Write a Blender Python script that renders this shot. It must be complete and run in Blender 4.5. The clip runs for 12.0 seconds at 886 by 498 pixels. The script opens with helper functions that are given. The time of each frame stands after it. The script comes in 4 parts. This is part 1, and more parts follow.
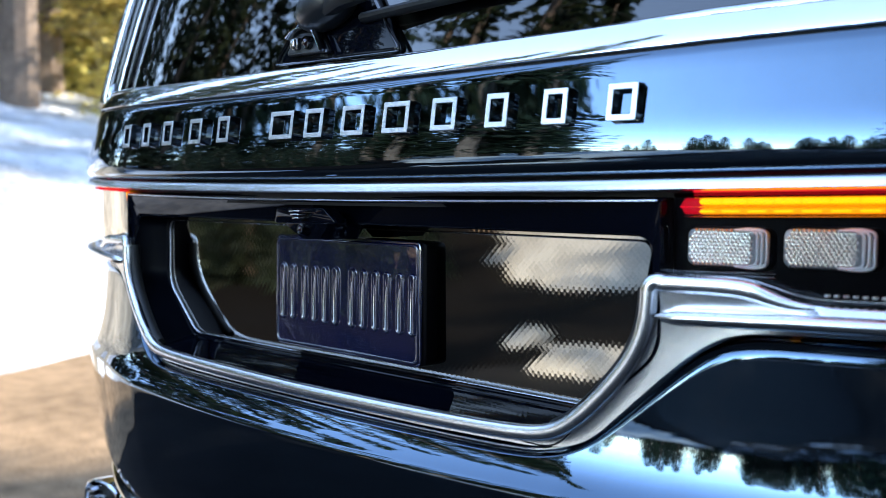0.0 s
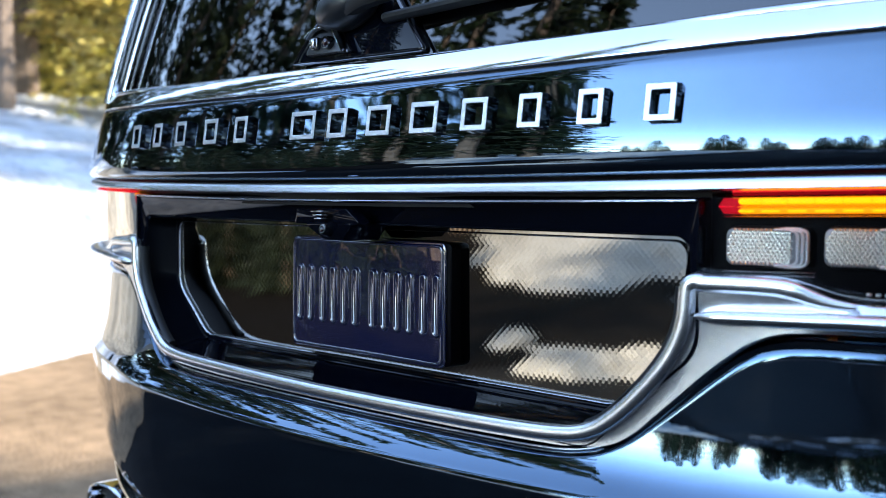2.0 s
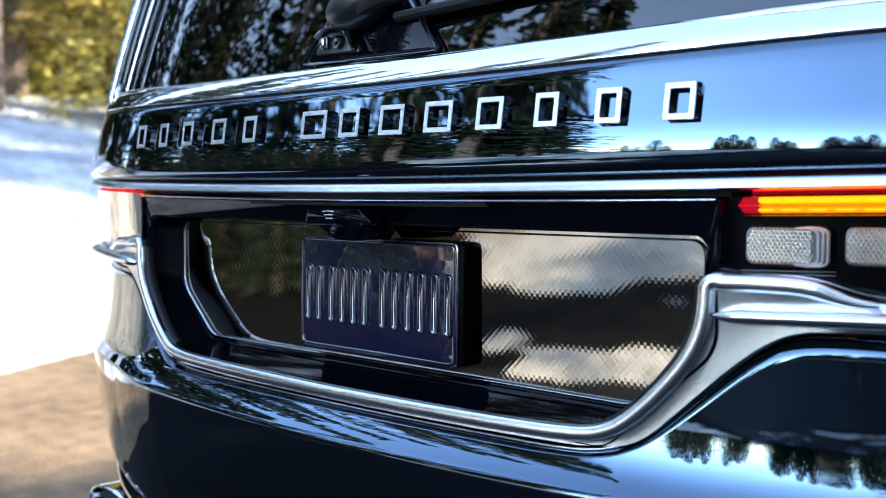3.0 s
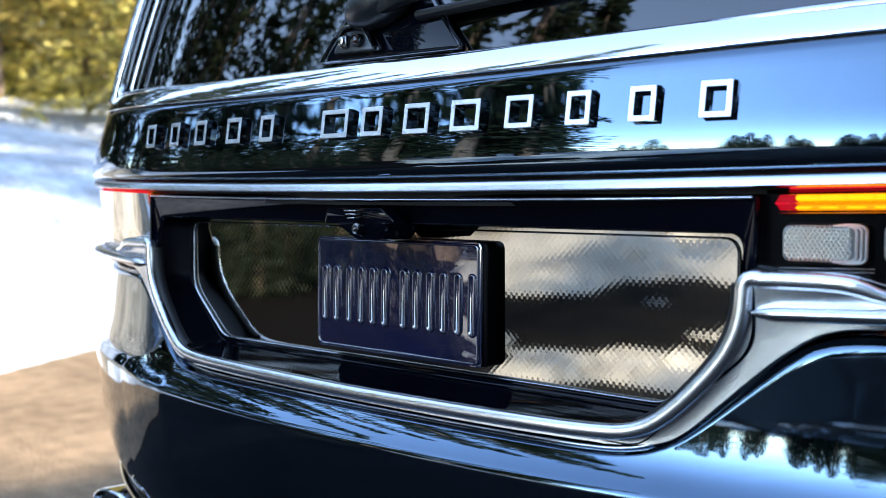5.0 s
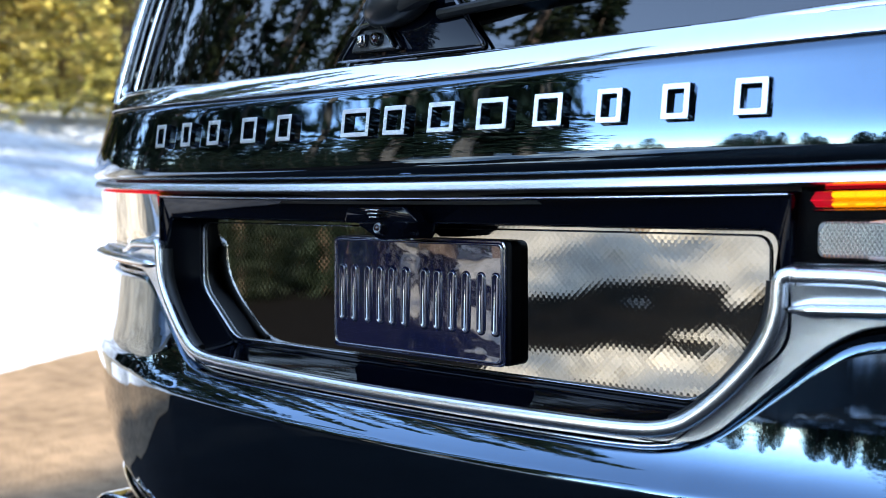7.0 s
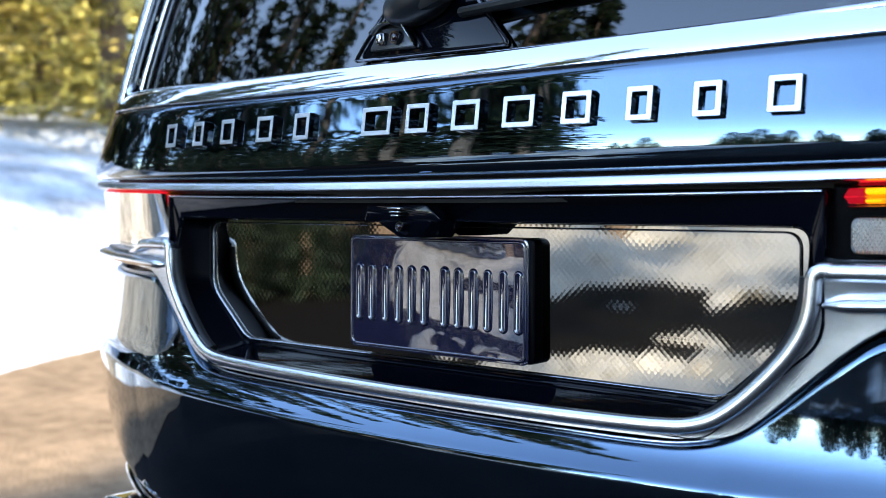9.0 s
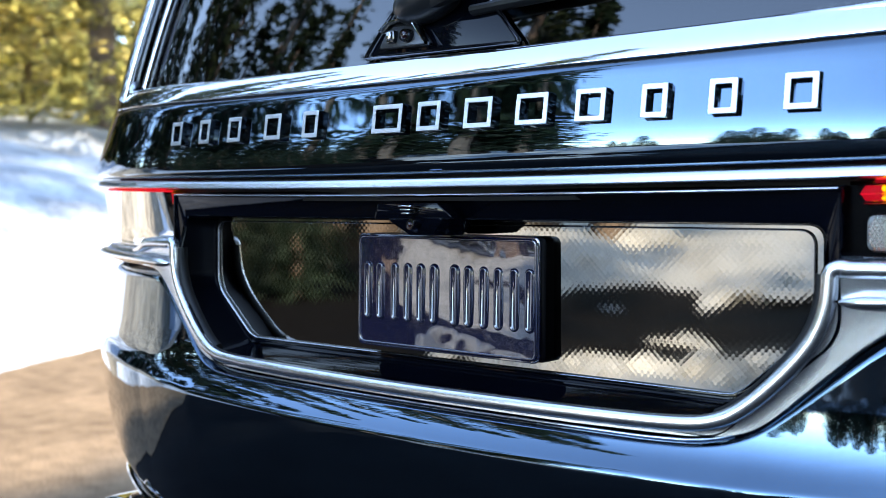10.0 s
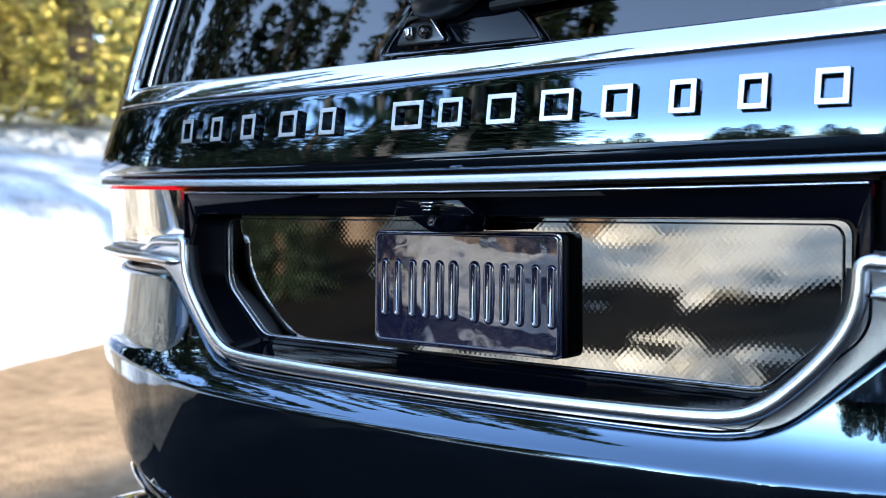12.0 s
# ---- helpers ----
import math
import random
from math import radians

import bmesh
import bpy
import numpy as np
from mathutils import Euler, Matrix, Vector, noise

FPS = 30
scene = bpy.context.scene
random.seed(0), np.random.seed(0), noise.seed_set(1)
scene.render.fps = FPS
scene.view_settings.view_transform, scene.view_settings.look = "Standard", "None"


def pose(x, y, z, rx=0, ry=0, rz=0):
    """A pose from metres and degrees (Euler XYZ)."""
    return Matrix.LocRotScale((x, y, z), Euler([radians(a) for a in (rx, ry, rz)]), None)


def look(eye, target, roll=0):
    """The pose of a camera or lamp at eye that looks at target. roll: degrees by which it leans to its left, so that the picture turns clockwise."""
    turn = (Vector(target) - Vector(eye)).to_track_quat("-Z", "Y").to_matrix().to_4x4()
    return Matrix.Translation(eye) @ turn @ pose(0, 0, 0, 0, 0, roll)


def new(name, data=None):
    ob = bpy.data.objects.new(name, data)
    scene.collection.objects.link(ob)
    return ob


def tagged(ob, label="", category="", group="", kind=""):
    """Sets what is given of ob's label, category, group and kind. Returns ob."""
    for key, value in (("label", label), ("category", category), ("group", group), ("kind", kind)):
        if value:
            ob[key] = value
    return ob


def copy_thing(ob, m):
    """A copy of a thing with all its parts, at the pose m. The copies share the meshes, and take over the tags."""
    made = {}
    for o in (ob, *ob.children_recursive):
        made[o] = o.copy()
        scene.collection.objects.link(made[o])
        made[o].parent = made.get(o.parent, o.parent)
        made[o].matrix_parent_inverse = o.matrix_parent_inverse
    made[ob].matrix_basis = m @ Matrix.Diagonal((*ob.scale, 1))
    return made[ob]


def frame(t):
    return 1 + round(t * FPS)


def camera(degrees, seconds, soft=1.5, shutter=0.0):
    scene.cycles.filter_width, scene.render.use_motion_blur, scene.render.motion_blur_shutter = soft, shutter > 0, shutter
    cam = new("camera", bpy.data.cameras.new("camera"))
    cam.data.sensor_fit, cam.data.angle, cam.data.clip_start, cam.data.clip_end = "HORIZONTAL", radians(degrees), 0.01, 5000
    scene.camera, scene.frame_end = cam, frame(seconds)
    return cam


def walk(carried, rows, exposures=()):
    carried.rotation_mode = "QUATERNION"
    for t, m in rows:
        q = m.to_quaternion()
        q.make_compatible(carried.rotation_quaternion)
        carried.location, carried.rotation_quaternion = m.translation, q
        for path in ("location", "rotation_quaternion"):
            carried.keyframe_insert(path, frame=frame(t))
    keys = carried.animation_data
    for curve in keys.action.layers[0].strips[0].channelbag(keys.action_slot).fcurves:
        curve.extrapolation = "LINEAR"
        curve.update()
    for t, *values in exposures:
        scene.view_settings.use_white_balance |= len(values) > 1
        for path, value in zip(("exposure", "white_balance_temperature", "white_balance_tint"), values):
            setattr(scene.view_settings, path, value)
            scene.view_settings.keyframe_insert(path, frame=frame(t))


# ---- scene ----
cam = camera(44.8, 12.0, soft=0.65)
PATH = [
    (0, (1.115, -0.878, 1.085), (-0.333, 0.497, 0.984), 0.5),
    (0.5, (1.105, -0.89, 1.084), (-0.334, 0.495, 0.985), 0.5),
    (1, (1.094, -0.898, 1.083), (-0.34, 0.494, 0.986), 0.5),
    (1.5, (1.082, -0.91, 1.083), (-0.341, 0.492, 0.985), 0.5),
    (2, (1.071, -0.919, 1.082), (-0.345, 0.49, 0.986), 0.5),
    (2.5, (1.06, -0.929, 1.08), (-0.348, 0.489, 0.986), 0.5),
    (3, (1.048, -0.937, 1.079), (-0.353, 0.487, 0.987), 0.5),
    (5, (1.003, -0.973, 1.075), (-0.366, 0.482, 0.987), 0.4),
    (5.5, (0.992, -0.982, 1.073), (-0.369, 0.481, 0.988), 0.3),
    (6, (0.981, -0.993, 1.074), (-0.371, 0.479, 0.987), 0.2),
    (6.5, (0.969, -1.001, 1.071), (-0.375, 0.478, 0.987), 0.3),
    (7, (0.958, -1.009, 1.071), (-0.378, 0.477, 0.987), 0.2),
    (9, (0.915, -1.044, 1.063), (-0.389, 0.471, 0.988), 0.2),
    (9.5, (0.904, -1.052, 1.059), (-0.392, 0.47, 0.988), 0.4),
    (10, (0.893, -1.061, 1.057), (-0.394, 0.468, 0.987), 0.3),
    (10.5, (0.881, -1.07, 1.056), (-0.396, 0.467, 0.986), 0.2),
    (11, (0.87, -1.079, 1.054), (-0.399, 0.465, 0.985), 0.2),
    (11.5, (0.861, -1.086, 1.054), (-0.402, 0.463, 0.983), 0.2),
    (12, (0.851, -1.094, 1.054), (-0.404, 0.461, 0.982), 0.1),
]
cam.data.dof.use_dof = True
cam.data.dof.focus_distance = 1.30
cam.data.dof.aperture_fstop = 5.0
walk(cam, [(t, look(eye, target, roll)) for t, eye, target, roll in PATH])

# ---- world, sun, exposure ----
SUN_TO = Vector((0.31, 0.80, 0.50)).normalized()
sun_elev = math.asin(SUN_TO.z)
sun_azim = math.atan2(SUN_TO.x, SUN_TO.y)
world = bpy.data.worlds.new("sky")
scene.world = world
world.use_nodes = True
wn = world.node_tree.nodes
sky = wn.new("ShaderNodeTexSky")
sky.sky_type = "NISHITA"
sky.sun_disc = False
sky.sun_elevation = sun_elev
sky.sun_rotation = sun_azim
sky.altitude = 1900
sky.air_density = 1.12
sky.dust_density = 0.0
sky.ozone_density = 1.6
wn["Background"].inputs["Strength"].default_value = 0.15
deep = wn.new("ShaderNodeHueSaturation")
deep.inputs["Saturation"].default_value = 0.9
world.node_tree.links.new(sky.outputs["Color"], deep.inputs["Color"])
world.node_tree.links.new(deep.outputs["Color"], wn["Background"].inputs["Color"])

sun = new("sun", bpy.data.lights.new("sun", "SUN"))
sun.data.energy = 1.9
sun.data.angle = radians(0.53)
sun.data.color = (1.0, 0.93, 0.82)
sun.matrix_world = look(SUN_TO * 50, (0, 0, 0))
scene.view_settings.exposure = 3.10


# ---- materials ----
def material(name, color, rough=0.5, metal=0.0, coat=0.0, ior=1.5, coat_ior=1.5, spec=0.5, grain=0.0, scale=40.0,
             bump=0.0, bump_scale=200.0, rough_var=0.0):
    m = bpy.data.materials.new(name)
    m.use_nodes = True
    nodes, links = m.node_tree.nodes, m.node_tree.links
    b = nodes["Principled BSDF"]
    b.inputs["Base Color"].default_value = (*color, 1)
    b.inputs["Roughness"].default_value = rough
    b.inputs["Metallic"].default_value = metal
    b.inputs["IOR"].default_value = ior
    b.inputs["Specular IOR Level"].default_value = spec
    b.inputs["Coat Weight"].default_value = coat
    b.inputs["Coat IOR"].default_value = coat_ior
    b.inputs["Coat Roughness"].default_value = 0.015
    geo = nodes.new("ShaderNodeNewGeometry")
    if grain or rough_var:
        n1 = nodes.new("ShaderNodeTexNoise")
        n1.inputs["Scale"].default_value = scale
        n1.inputs["Detail"].default_value = 6
        links.new(geo.outputs["Position"], n1.inputs["Vector"])
        n2 = nodes.new("ShaderNodeTexNoise")
        n2.inputs["Scale"].default_value = scale / 9
        n2.inputs["Detail"].default_value = 3
        links.new(geo.outputs["Position"], n2.inputs["Vector"])
        mid = nodes.new("ShaderNodeMath")
        mid.operation = "ADD"
        links.new(n1.outputs["Fac"], mid.inputs[0])
        links.new(n2.outputs["Fac"], mid.inputs[1])
        if grain:
            r = nodes.new("ShaderNodeMapRange")
            r.inputs["From Min"].default_value, r.inputs["From Max"].default_value = 0.6, 1.4
            r.inputs["To Min"].default_value, r.inputs["To Max"].default_value = 1 - grain, 1 + grain
            links.new(mid.outputs[0], r.inputs["Value"])
            mul = nodes.new("ShaderNodeMix")
            mul.data_type, mul.blend_type = "RGBA", "MULTIPLY"
            mul.inputs["Factor"].default_value = 1
            mul.inputs[6].default_value = (*color, 1)
            links.new(r.outputs[0], mul.inputs[7])
            links.new(mul.outputs[2], b.inputs["Base Color"])
        if rough_var:
            r = nodes.new("ShaderNodeMapRange")
            r.inputs["From Min"].default_value, r.inputs["From Max"].default_value = 0.6, 1.4
            r.inputs["To Min"].default_value, r.inputs["To Max"].default_value = max(0, rough - rough_var), rough + rough_var
            links.new(mid.outputs[0], r.inputs["Value"])
            links.new(r.outputs[0], b.inputs["Roughness"])
    if bump:
        n3 = nodes.new("ShaderNodeTexNoise")
        n3.inputs["Scale"].default_value = bump_scale
        n3.inputs["Detail"].default_value = 4
        links.new(geo.outputs["Position"], n3.inputs["Vector"])
        bp = nodes.new("ShaderNodeBump")
        bp.inputs["Strength"].default_value = bump
        bp.inputs["Distance"].default_value = 1.0 / bump_scale
        links.new(n3.outputs["Fac"], bp.inputs["Height"])
        links.new(bp.outputs[0], b.inputs["Normal"])
    return m


def emitter(name, color, strength, base=(0.2, 0.02, 0.02)):
    m = material(name, base, 0.5, spec=0.08)
    b = m.node_tree.nodes["Principled BSDF"]
    b.inputs["Emission Color"].default_value = (*color, 1)
    b.inputs["Emission Strength"].default_value = strength
    return m


def clear_cover(name, tint, ior):
    """A thin clear or tinted pane: light passes straight through, and the surface mirrors by Fresnel."""
    m = bpy.data.materials.new(name)
    m.use_nodes = True
    nodes, links = m.node_tree.nodes, m.node_tree.links
    nodes.clear()
    out = nodes.new("ShaderNodeOutputMaterial")
    mix = nodes.new("ShaderNodeMixShader")
    fres = nodes.new("ShaderNodeFresnel")
    fres.inputs["IOR"].default_value = ior
    tr = nodes.new("ShaderNodeBsdfTransparent")
    tr.inputs["Color"].default_value = (*tint, 1)
    gl = nodes.new("ShaderNodeBsdfGlossy")
    gl.inputs["Roughness"].default_value = 0.0
    links.new(fres.outputs[0], mix.inputs[0])
    links.new(tr.outputs[0], mix.inputs[1])
    links.new(gl.outputs[0], mix.inputs[2])
    links.new(mix.outputs[0], out.inputs["Surface"])
    return m


def dimpled(name, color, pitch):
    """Dark smoked trim sheet with a fine pressed diamond relief."""
    m = material(name, color, 0.025, 1.0, grain=0.08, scale=30)
    nodes, links = m.node_tree.nodes, m.node_tree.links
    b = nodes["Principled BSDF"]
    geo = nodes.new("ShaderNodeNewGeometry")
    sep = nodes.new("ShaderNodeSeparateXYZ")
    links.new(geo.outputs["Position"], sep.inputs[0])

    def wave(op):
        a = nodes.new("ShaderNodeMath")
        a.operation = op
        links.new(sep.outputs["X"], a.inputs[0])
        links.new(sep.outputs["Z"], a.inputs[1])
        k = nodes.new("ShaderNodeMath")
        k.operation = "MULTIPLY"
        links.new(a.outputs[0], k.inputs[0])
        k.inputs[1].default_value = math.pi / pitch
        s = nodes.new("ShaderNodeMath")
        s.operation = "SINE"
        links.new(k.outputs[0], s.inputs[0])
        return s

    p = nodes.new("ShaderNodeMath")
    p.operation = "ADD"
    links.new(wave("ADD").outputs[0], p.inputs[0])
    links.new(wave("SUBTRACT").outputs[0], p.inputs[1])
    # a soft swell between the dots, and a small crisp dot on each crossing
    half = nodes.new("ShaderNodeMath")
    half.operation = "MULTIPLY_ADD"
    links.new(p.outputs[0], half.inputs[0])
    half.inputs[1].default_value, half.inputs[2].default_value = 0.25, 0.5
    dot = nodes.new("ShaderNodeMath")
    dot.operation = "POWER"
    links.new(half.outputs[0], dot.inputs[0])
    dot.inputs[1].default_value = 9.0
    both = nodes.new("ShaderNodeMath")
    both.operation = "MULTIPLY_ADD"
    links.new(dot.outputs[0], both.inputs[0])
    both.inputs[1].default_value = 95.0
    links.new(p.outputs[0], both.inputs[2])
    bp = nodes.new("ShaderNodeBump")
    bp.inputs["Strength"].default_value = 0.0026
    bp.inputs["Distance"].default_value = 0.0006
    links.new(both.outputs[0], bp.inputs["Height"])
    links.new(bp.outputs[0], b.inputs["Normal"])
    return m


PAINT = material("navy_paint", (0.075, 0.131, 0.196), 0.02, 1.0, coat=1.0, coat_ior=1.4, grain=0.04, scale=400)
PAINT.node_tree.nodes["Principled BSDF"].inputs["Specular Tint"].default_value = (0.35, 0.42, 0.52, 1)
FASCIA_BLACK = material("deep_black", (0.0018, 0.0025, 0.0055), 0.06, spec=0.0, coat=0.5, coat_ior=1.45, grain=0.2, scale=60)
BLACK = material("gloss_black", (0.002, 0.002, 0.003), 0.06, coat=1.0, coat_ior=1.9, grain=0.2, scale=60)
# Silver for strips that stand in for glints on dark edges.
GLINT_SILVER = material("glint_silver", (0.70, 0.71, 0.73), 0.10, 1.0, grain=0.03)
WALL_BLACK = material("satin_black", (0.0014, 0.0020, 0.0045), 0.09, spec=0.0, coat=0.45, coat_ior=1.45, grain=0.2, scale=60)
CHEEK_BLACK = material("cheek_black", (0.0014, 0.0020, 0.0045), 0.30, spec=0.08, grain=0.2, scale=60)
MATT = material("matt_black", (0.006, 0.006, 0.0065), 0.55, grain=0.3, scale=80, bump=0.1, bump_scale=900)
SEAL = material("rubber_seal", (0.003, 0.003, 0.003), 0.6, grain=0.2)
CHROME = material("chrome", (0.80, 0.81, 0.83), 0.05, 1.0, grain=0.03, scale=50, rough_var=0.02)
SATIN = material("satin_silver", (0.87, 0.875, 0.89), 0.25, 1.0, grain=0.015, scale=30, rough_var=0.01)
EMBLEM_SILVER = material("emblem_silver", (0.78, 0.79, 0.80), 0.38, 1.0, grain=0.05, scale=90)
NICHE = dimpled("smoked_dimpled", (0.335, 0.32, 0.285), 0.0041)
PLATE = material("plate_navy", (0.004, 0.006, 0.030), 0.10, coat=1.0, coat_ior=2.2, grain=0.12, scale=90, bump=0.05, bump_scale=45)
GLASS = clear_cover("dark_glass", (0.03, 0.033, 0.03), 1.98)
LENS = clear_cover("lamp_lens", (0.97, 0.97, 0.97), 1.42)
RED_DIM = emitter("red_tip_light", (1.0, 0.003, 0.025), 0.060, (0.05, 0.001, 0.003))
RED = emitter("red_light", (1.0, 0.004, 0.030), 0.12, (0.05, 0.001, 0.003))
AMBER = emitter("amber_light", (1.0, 0.27, 0.0), 0.17, (0.4, 0.12, 0.01))
AMBER_HOT = emitter("amber_bright", (1.0, 0.45, 0.002), 0.22, (0.4, 0.16, 0.01))
REFLECTOR = material("reflector", (0.93, 0.98, 0.97), 0.12, 0.1, grain=0.1, scale=300)
PRISM = material("prism", (0.80, 0.84, 0.83), 0.20, 0.85, grain=0.1, scale=300)
MODULE_BACK = material("module_back", (0.28, 0.30, 0.30), 0.3, 0.1, grain=0.1, scale=300)
LAMP_BODY = material("lamp_black", (0.0009, 0.0009, 0.0016), 0.35, spec=0.03)
WIPER_GREY = material("wiper_grey", (0.016, 0.017, 0.019), 0.32, grain=0.1, scale=120)
FACE_GREY = material("face_grey", (0.09, 0.092, 0.095), 0.3, 0.6, grain=0.1, scale=200)
TYRE = material("tyre_rubber", (0.02, 0.02, 0.02), 0.8, grain=0.3, bump=0.3, bump_scale=300)
BARK = material("bark", (0.17, 0.12, 0.085), 0.9, grain=0.5, scale=14, bump=0.6, bump_scale=30)
RED_EYE = material("camera_glass", (0.02, 0.004, 0.005), 0.03, coat=1.0)
SEAT = material("seat_leather", (0.05, 0.035, 0.028), 0.5, grain=0.2)


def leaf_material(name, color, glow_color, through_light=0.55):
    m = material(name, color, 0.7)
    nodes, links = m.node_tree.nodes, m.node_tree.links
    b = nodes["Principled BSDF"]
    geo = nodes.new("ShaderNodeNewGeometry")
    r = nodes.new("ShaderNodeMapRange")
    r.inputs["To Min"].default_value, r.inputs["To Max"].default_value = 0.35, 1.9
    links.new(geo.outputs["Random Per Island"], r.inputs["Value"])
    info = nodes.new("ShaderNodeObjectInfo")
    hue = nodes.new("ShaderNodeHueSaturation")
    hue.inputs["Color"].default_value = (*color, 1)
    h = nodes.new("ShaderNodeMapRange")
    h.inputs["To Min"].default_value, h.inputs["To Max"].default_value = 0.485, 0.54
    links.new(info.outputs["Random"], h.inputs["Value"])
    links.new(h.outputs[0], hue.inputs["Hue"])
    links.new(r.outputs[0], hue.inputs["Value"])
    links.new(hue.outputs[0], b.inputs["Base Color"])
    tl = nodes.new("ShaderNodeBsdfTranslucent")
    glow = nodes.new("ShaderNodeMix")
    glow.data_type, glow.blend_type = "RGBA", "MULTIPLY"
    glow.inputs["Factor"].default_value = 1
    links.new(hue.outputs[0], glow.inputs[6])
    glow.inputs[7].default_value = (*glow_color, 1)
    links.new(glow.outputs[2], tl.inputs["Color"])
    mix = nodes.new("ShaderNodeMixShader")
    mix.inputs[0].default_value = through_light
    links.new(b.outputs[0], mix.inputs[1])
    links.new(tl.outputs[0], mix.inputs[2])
    links.new(mix.outputs[0], nodes["Material Output"].inputs["Surface"])
    return m


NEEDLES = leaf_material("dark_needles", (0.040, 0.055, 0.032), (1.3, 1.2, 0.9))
# Warm sunlight is painted into these needles: paler, yellower, with boosted transmitted colour.
SUN_TINTED_NEEDLES = leaf_material("sun_tinted_needles", (0.140, 0.130, 0.066), (3.5, 3.0, 1.75), 0.66)


def snow_material():
    m = material("snow", (0.86, 0.88, 0.91), 0.6, bump=0.5, bump_scale=6)
    nodes, links = m.node_tree.nodes, m.node_tree.links
    b = nodes["Principled BSDF"]
    geo = nodes.new("ShaderNodeNewGeometry")
    n = nodes.new("ShaderNodeTexNoise")
    n.inputs["Scale"].default_value = 1.3
    n.inputs["Detail"].default_value = 7
    links.new(geo.outputs["Position"], n.inputs["Vector"])
    # Strong noise contrast: snow texture plus dappled tree shade painted into the colour.
    ramp = nodes.new("ShaderNodeValToRGB")
    ramp.color_ramp.elements[0].position, ramp.color_ramp.elements[0].color = 0.36, (0.25, 0.255, 0.26, 1)
    ramp.color_ramp.elements[1].position, ramp.color_ramp.elements[1].color = 0.60, (0.53, 0.55, 0.58, 1)
    links.new(n.outputs["Fac"], ramp.inputs[0])
    links.new(ramp.outputs[0], b.inputs["Base Color"])
    return m


SNOW = snow_material()
GRITTY_SNOW = material("gritty_snow", (0.26, 0.225, 0.175), 0.8, spec=0.1, grain=0.5, scale=5, bump=0.7, bump_scale=9)
HEAP_SNOW = material("heaped_snow", (0.52, 0.485, 0.42), 0.7, grain=0.5, scale=5, bump=0.6, bump_scale=9)


def road_material():
    m = material("road", (0.2, 0.16, 0.12), 0.8, spec=0.04, bump=0.5, bump_scale=90)
    nodes, links = m.node_tree.nodes, m.node_tree.links
    b = nodes["Principled BSDF"]
    geo = nodes.new("ShaderNodeNewGeometry")
    n = nodes.new("ShaderNodeTexNoise")
    n.inputs["Scale"].default_value = 0.9
    n.inputs["Detail"].default_value = 9
    n.inputs["Roughness"].default_value = 0.65
    links.new(geo.outputs["Position"], n.inputs["Vector"])
    ramp = nodes.new("ShaderNodeValToRGB")
    e = ramp.color_ramp.elements
    e[0].position, e[0].color = 0.32, (0.011, 0.010, 0.010, 1)
    e[1].position, e[1].color = 0.68, (0.025, 0.023, 0.021, 1)
    links.new(n.outputs["Fac"], ramp.inputs[0])
    links.new(ramp.outputs[0], b.inputs["Base Color"])
    return m


ROAD = road_material()


def floor_material(name, cover, shade_tone=1.0):
    """Bare brown soil with thin patches of old snow."""
    m = material(name, (0.05, 0.04, 0.03), 0.9, spec=0.04, bump=0.6, bump_scale=25)
    nodes, links = m.node_tree.nodes, m.node_tree.links
    b = nodes["Principled BSDF"]
    geo = nodes.new("ShaderNodeNewGeometry")
    n = nodes.new("ShaderNodeTexNoise")
    n.inputs["Scale"].default_value = 0.8
    n.inputs["Detail"].default_value = 8
    links.new(geo.outputs["Position"], n.inputs["Vector"])
    ramp = nodes.new("ShaderNodeValToRGB")
    e = ramp.color_ramp.elements
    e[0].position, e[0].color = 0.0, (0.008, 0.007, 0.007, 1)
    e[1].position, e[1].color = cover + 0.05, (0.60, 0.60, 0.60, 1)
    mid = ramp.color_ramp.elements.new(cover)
    # The brown is scaled down where shade is painted into the soil.
    mid.color = (0.026 * shade_tone, 0.021 * shade_tone, 0.017 * shade_tone, 1)
    links.new(n.outputs["Fac"], ramp.inputs[0])
    links.new(ramp.outputs[0], b.inputs["Base Color"])
    return m


FLOOR = floor_material("forest_floor", 0.575)
# Deep forest shade is carried by this soil's colour, at 0.30 of the brown.
SHADED_SOIL = floor_material("shaded_soil", 0.70, 0.30)
SHOULDER = material("dirt_shoulder", (0.225, 0.149, 0.086), 0.9, spec=0.05, grain=0.45, scale=9, bump=0.6, bump_scale=60)


# ---- mesh helpers ----
def finish(name, bm, mat, parent=None, label="", smooth=35):
    me = bpy.data.meshes.new(name)
    bm.normal_update()
    bm.to_mesh(me)
    bm.free()
    for mm in (mat if isinstance(mat, (list, tuple)) else [mat]):
        me.materials.append(mm)
    if smooth:
        me.shade_smooth()
        me.set_sharp_from_angle(angle=radians(smooth))
    ob = new(name, me)
    if parent:
        ob.parent = parent
    if label:
        ob["label"] = label
    return ob


def part(name, bm, mat, parent, label="", smooth=35):
    return finish(name, bm, mat, parent, label, smooth)


def thing(name, label, category, group="", kind="", at=(0, 0, 0)):
    ob = new(name)
    ob.location = at
    return tagged(ob, label, category, group, kind)


def loft(rows, bm=None, closed=False, mat=0):
    """A skin over rows of points; each row has the same count. closed: each row is a ring."""
    bm = bm or bmesh.new()
    vs = [[bm.verts.new(p) for p in row] for row in rows]
    n = len(rows[0])
    for a, b in zip(vs, vs[1:]):
        for i in range(n if closed else n - 1):
            j = (i + 1) % n
            f = bm.faces.new((a[i], a[j], b[j], b[i]))
            f.material_index = mat
    return bm


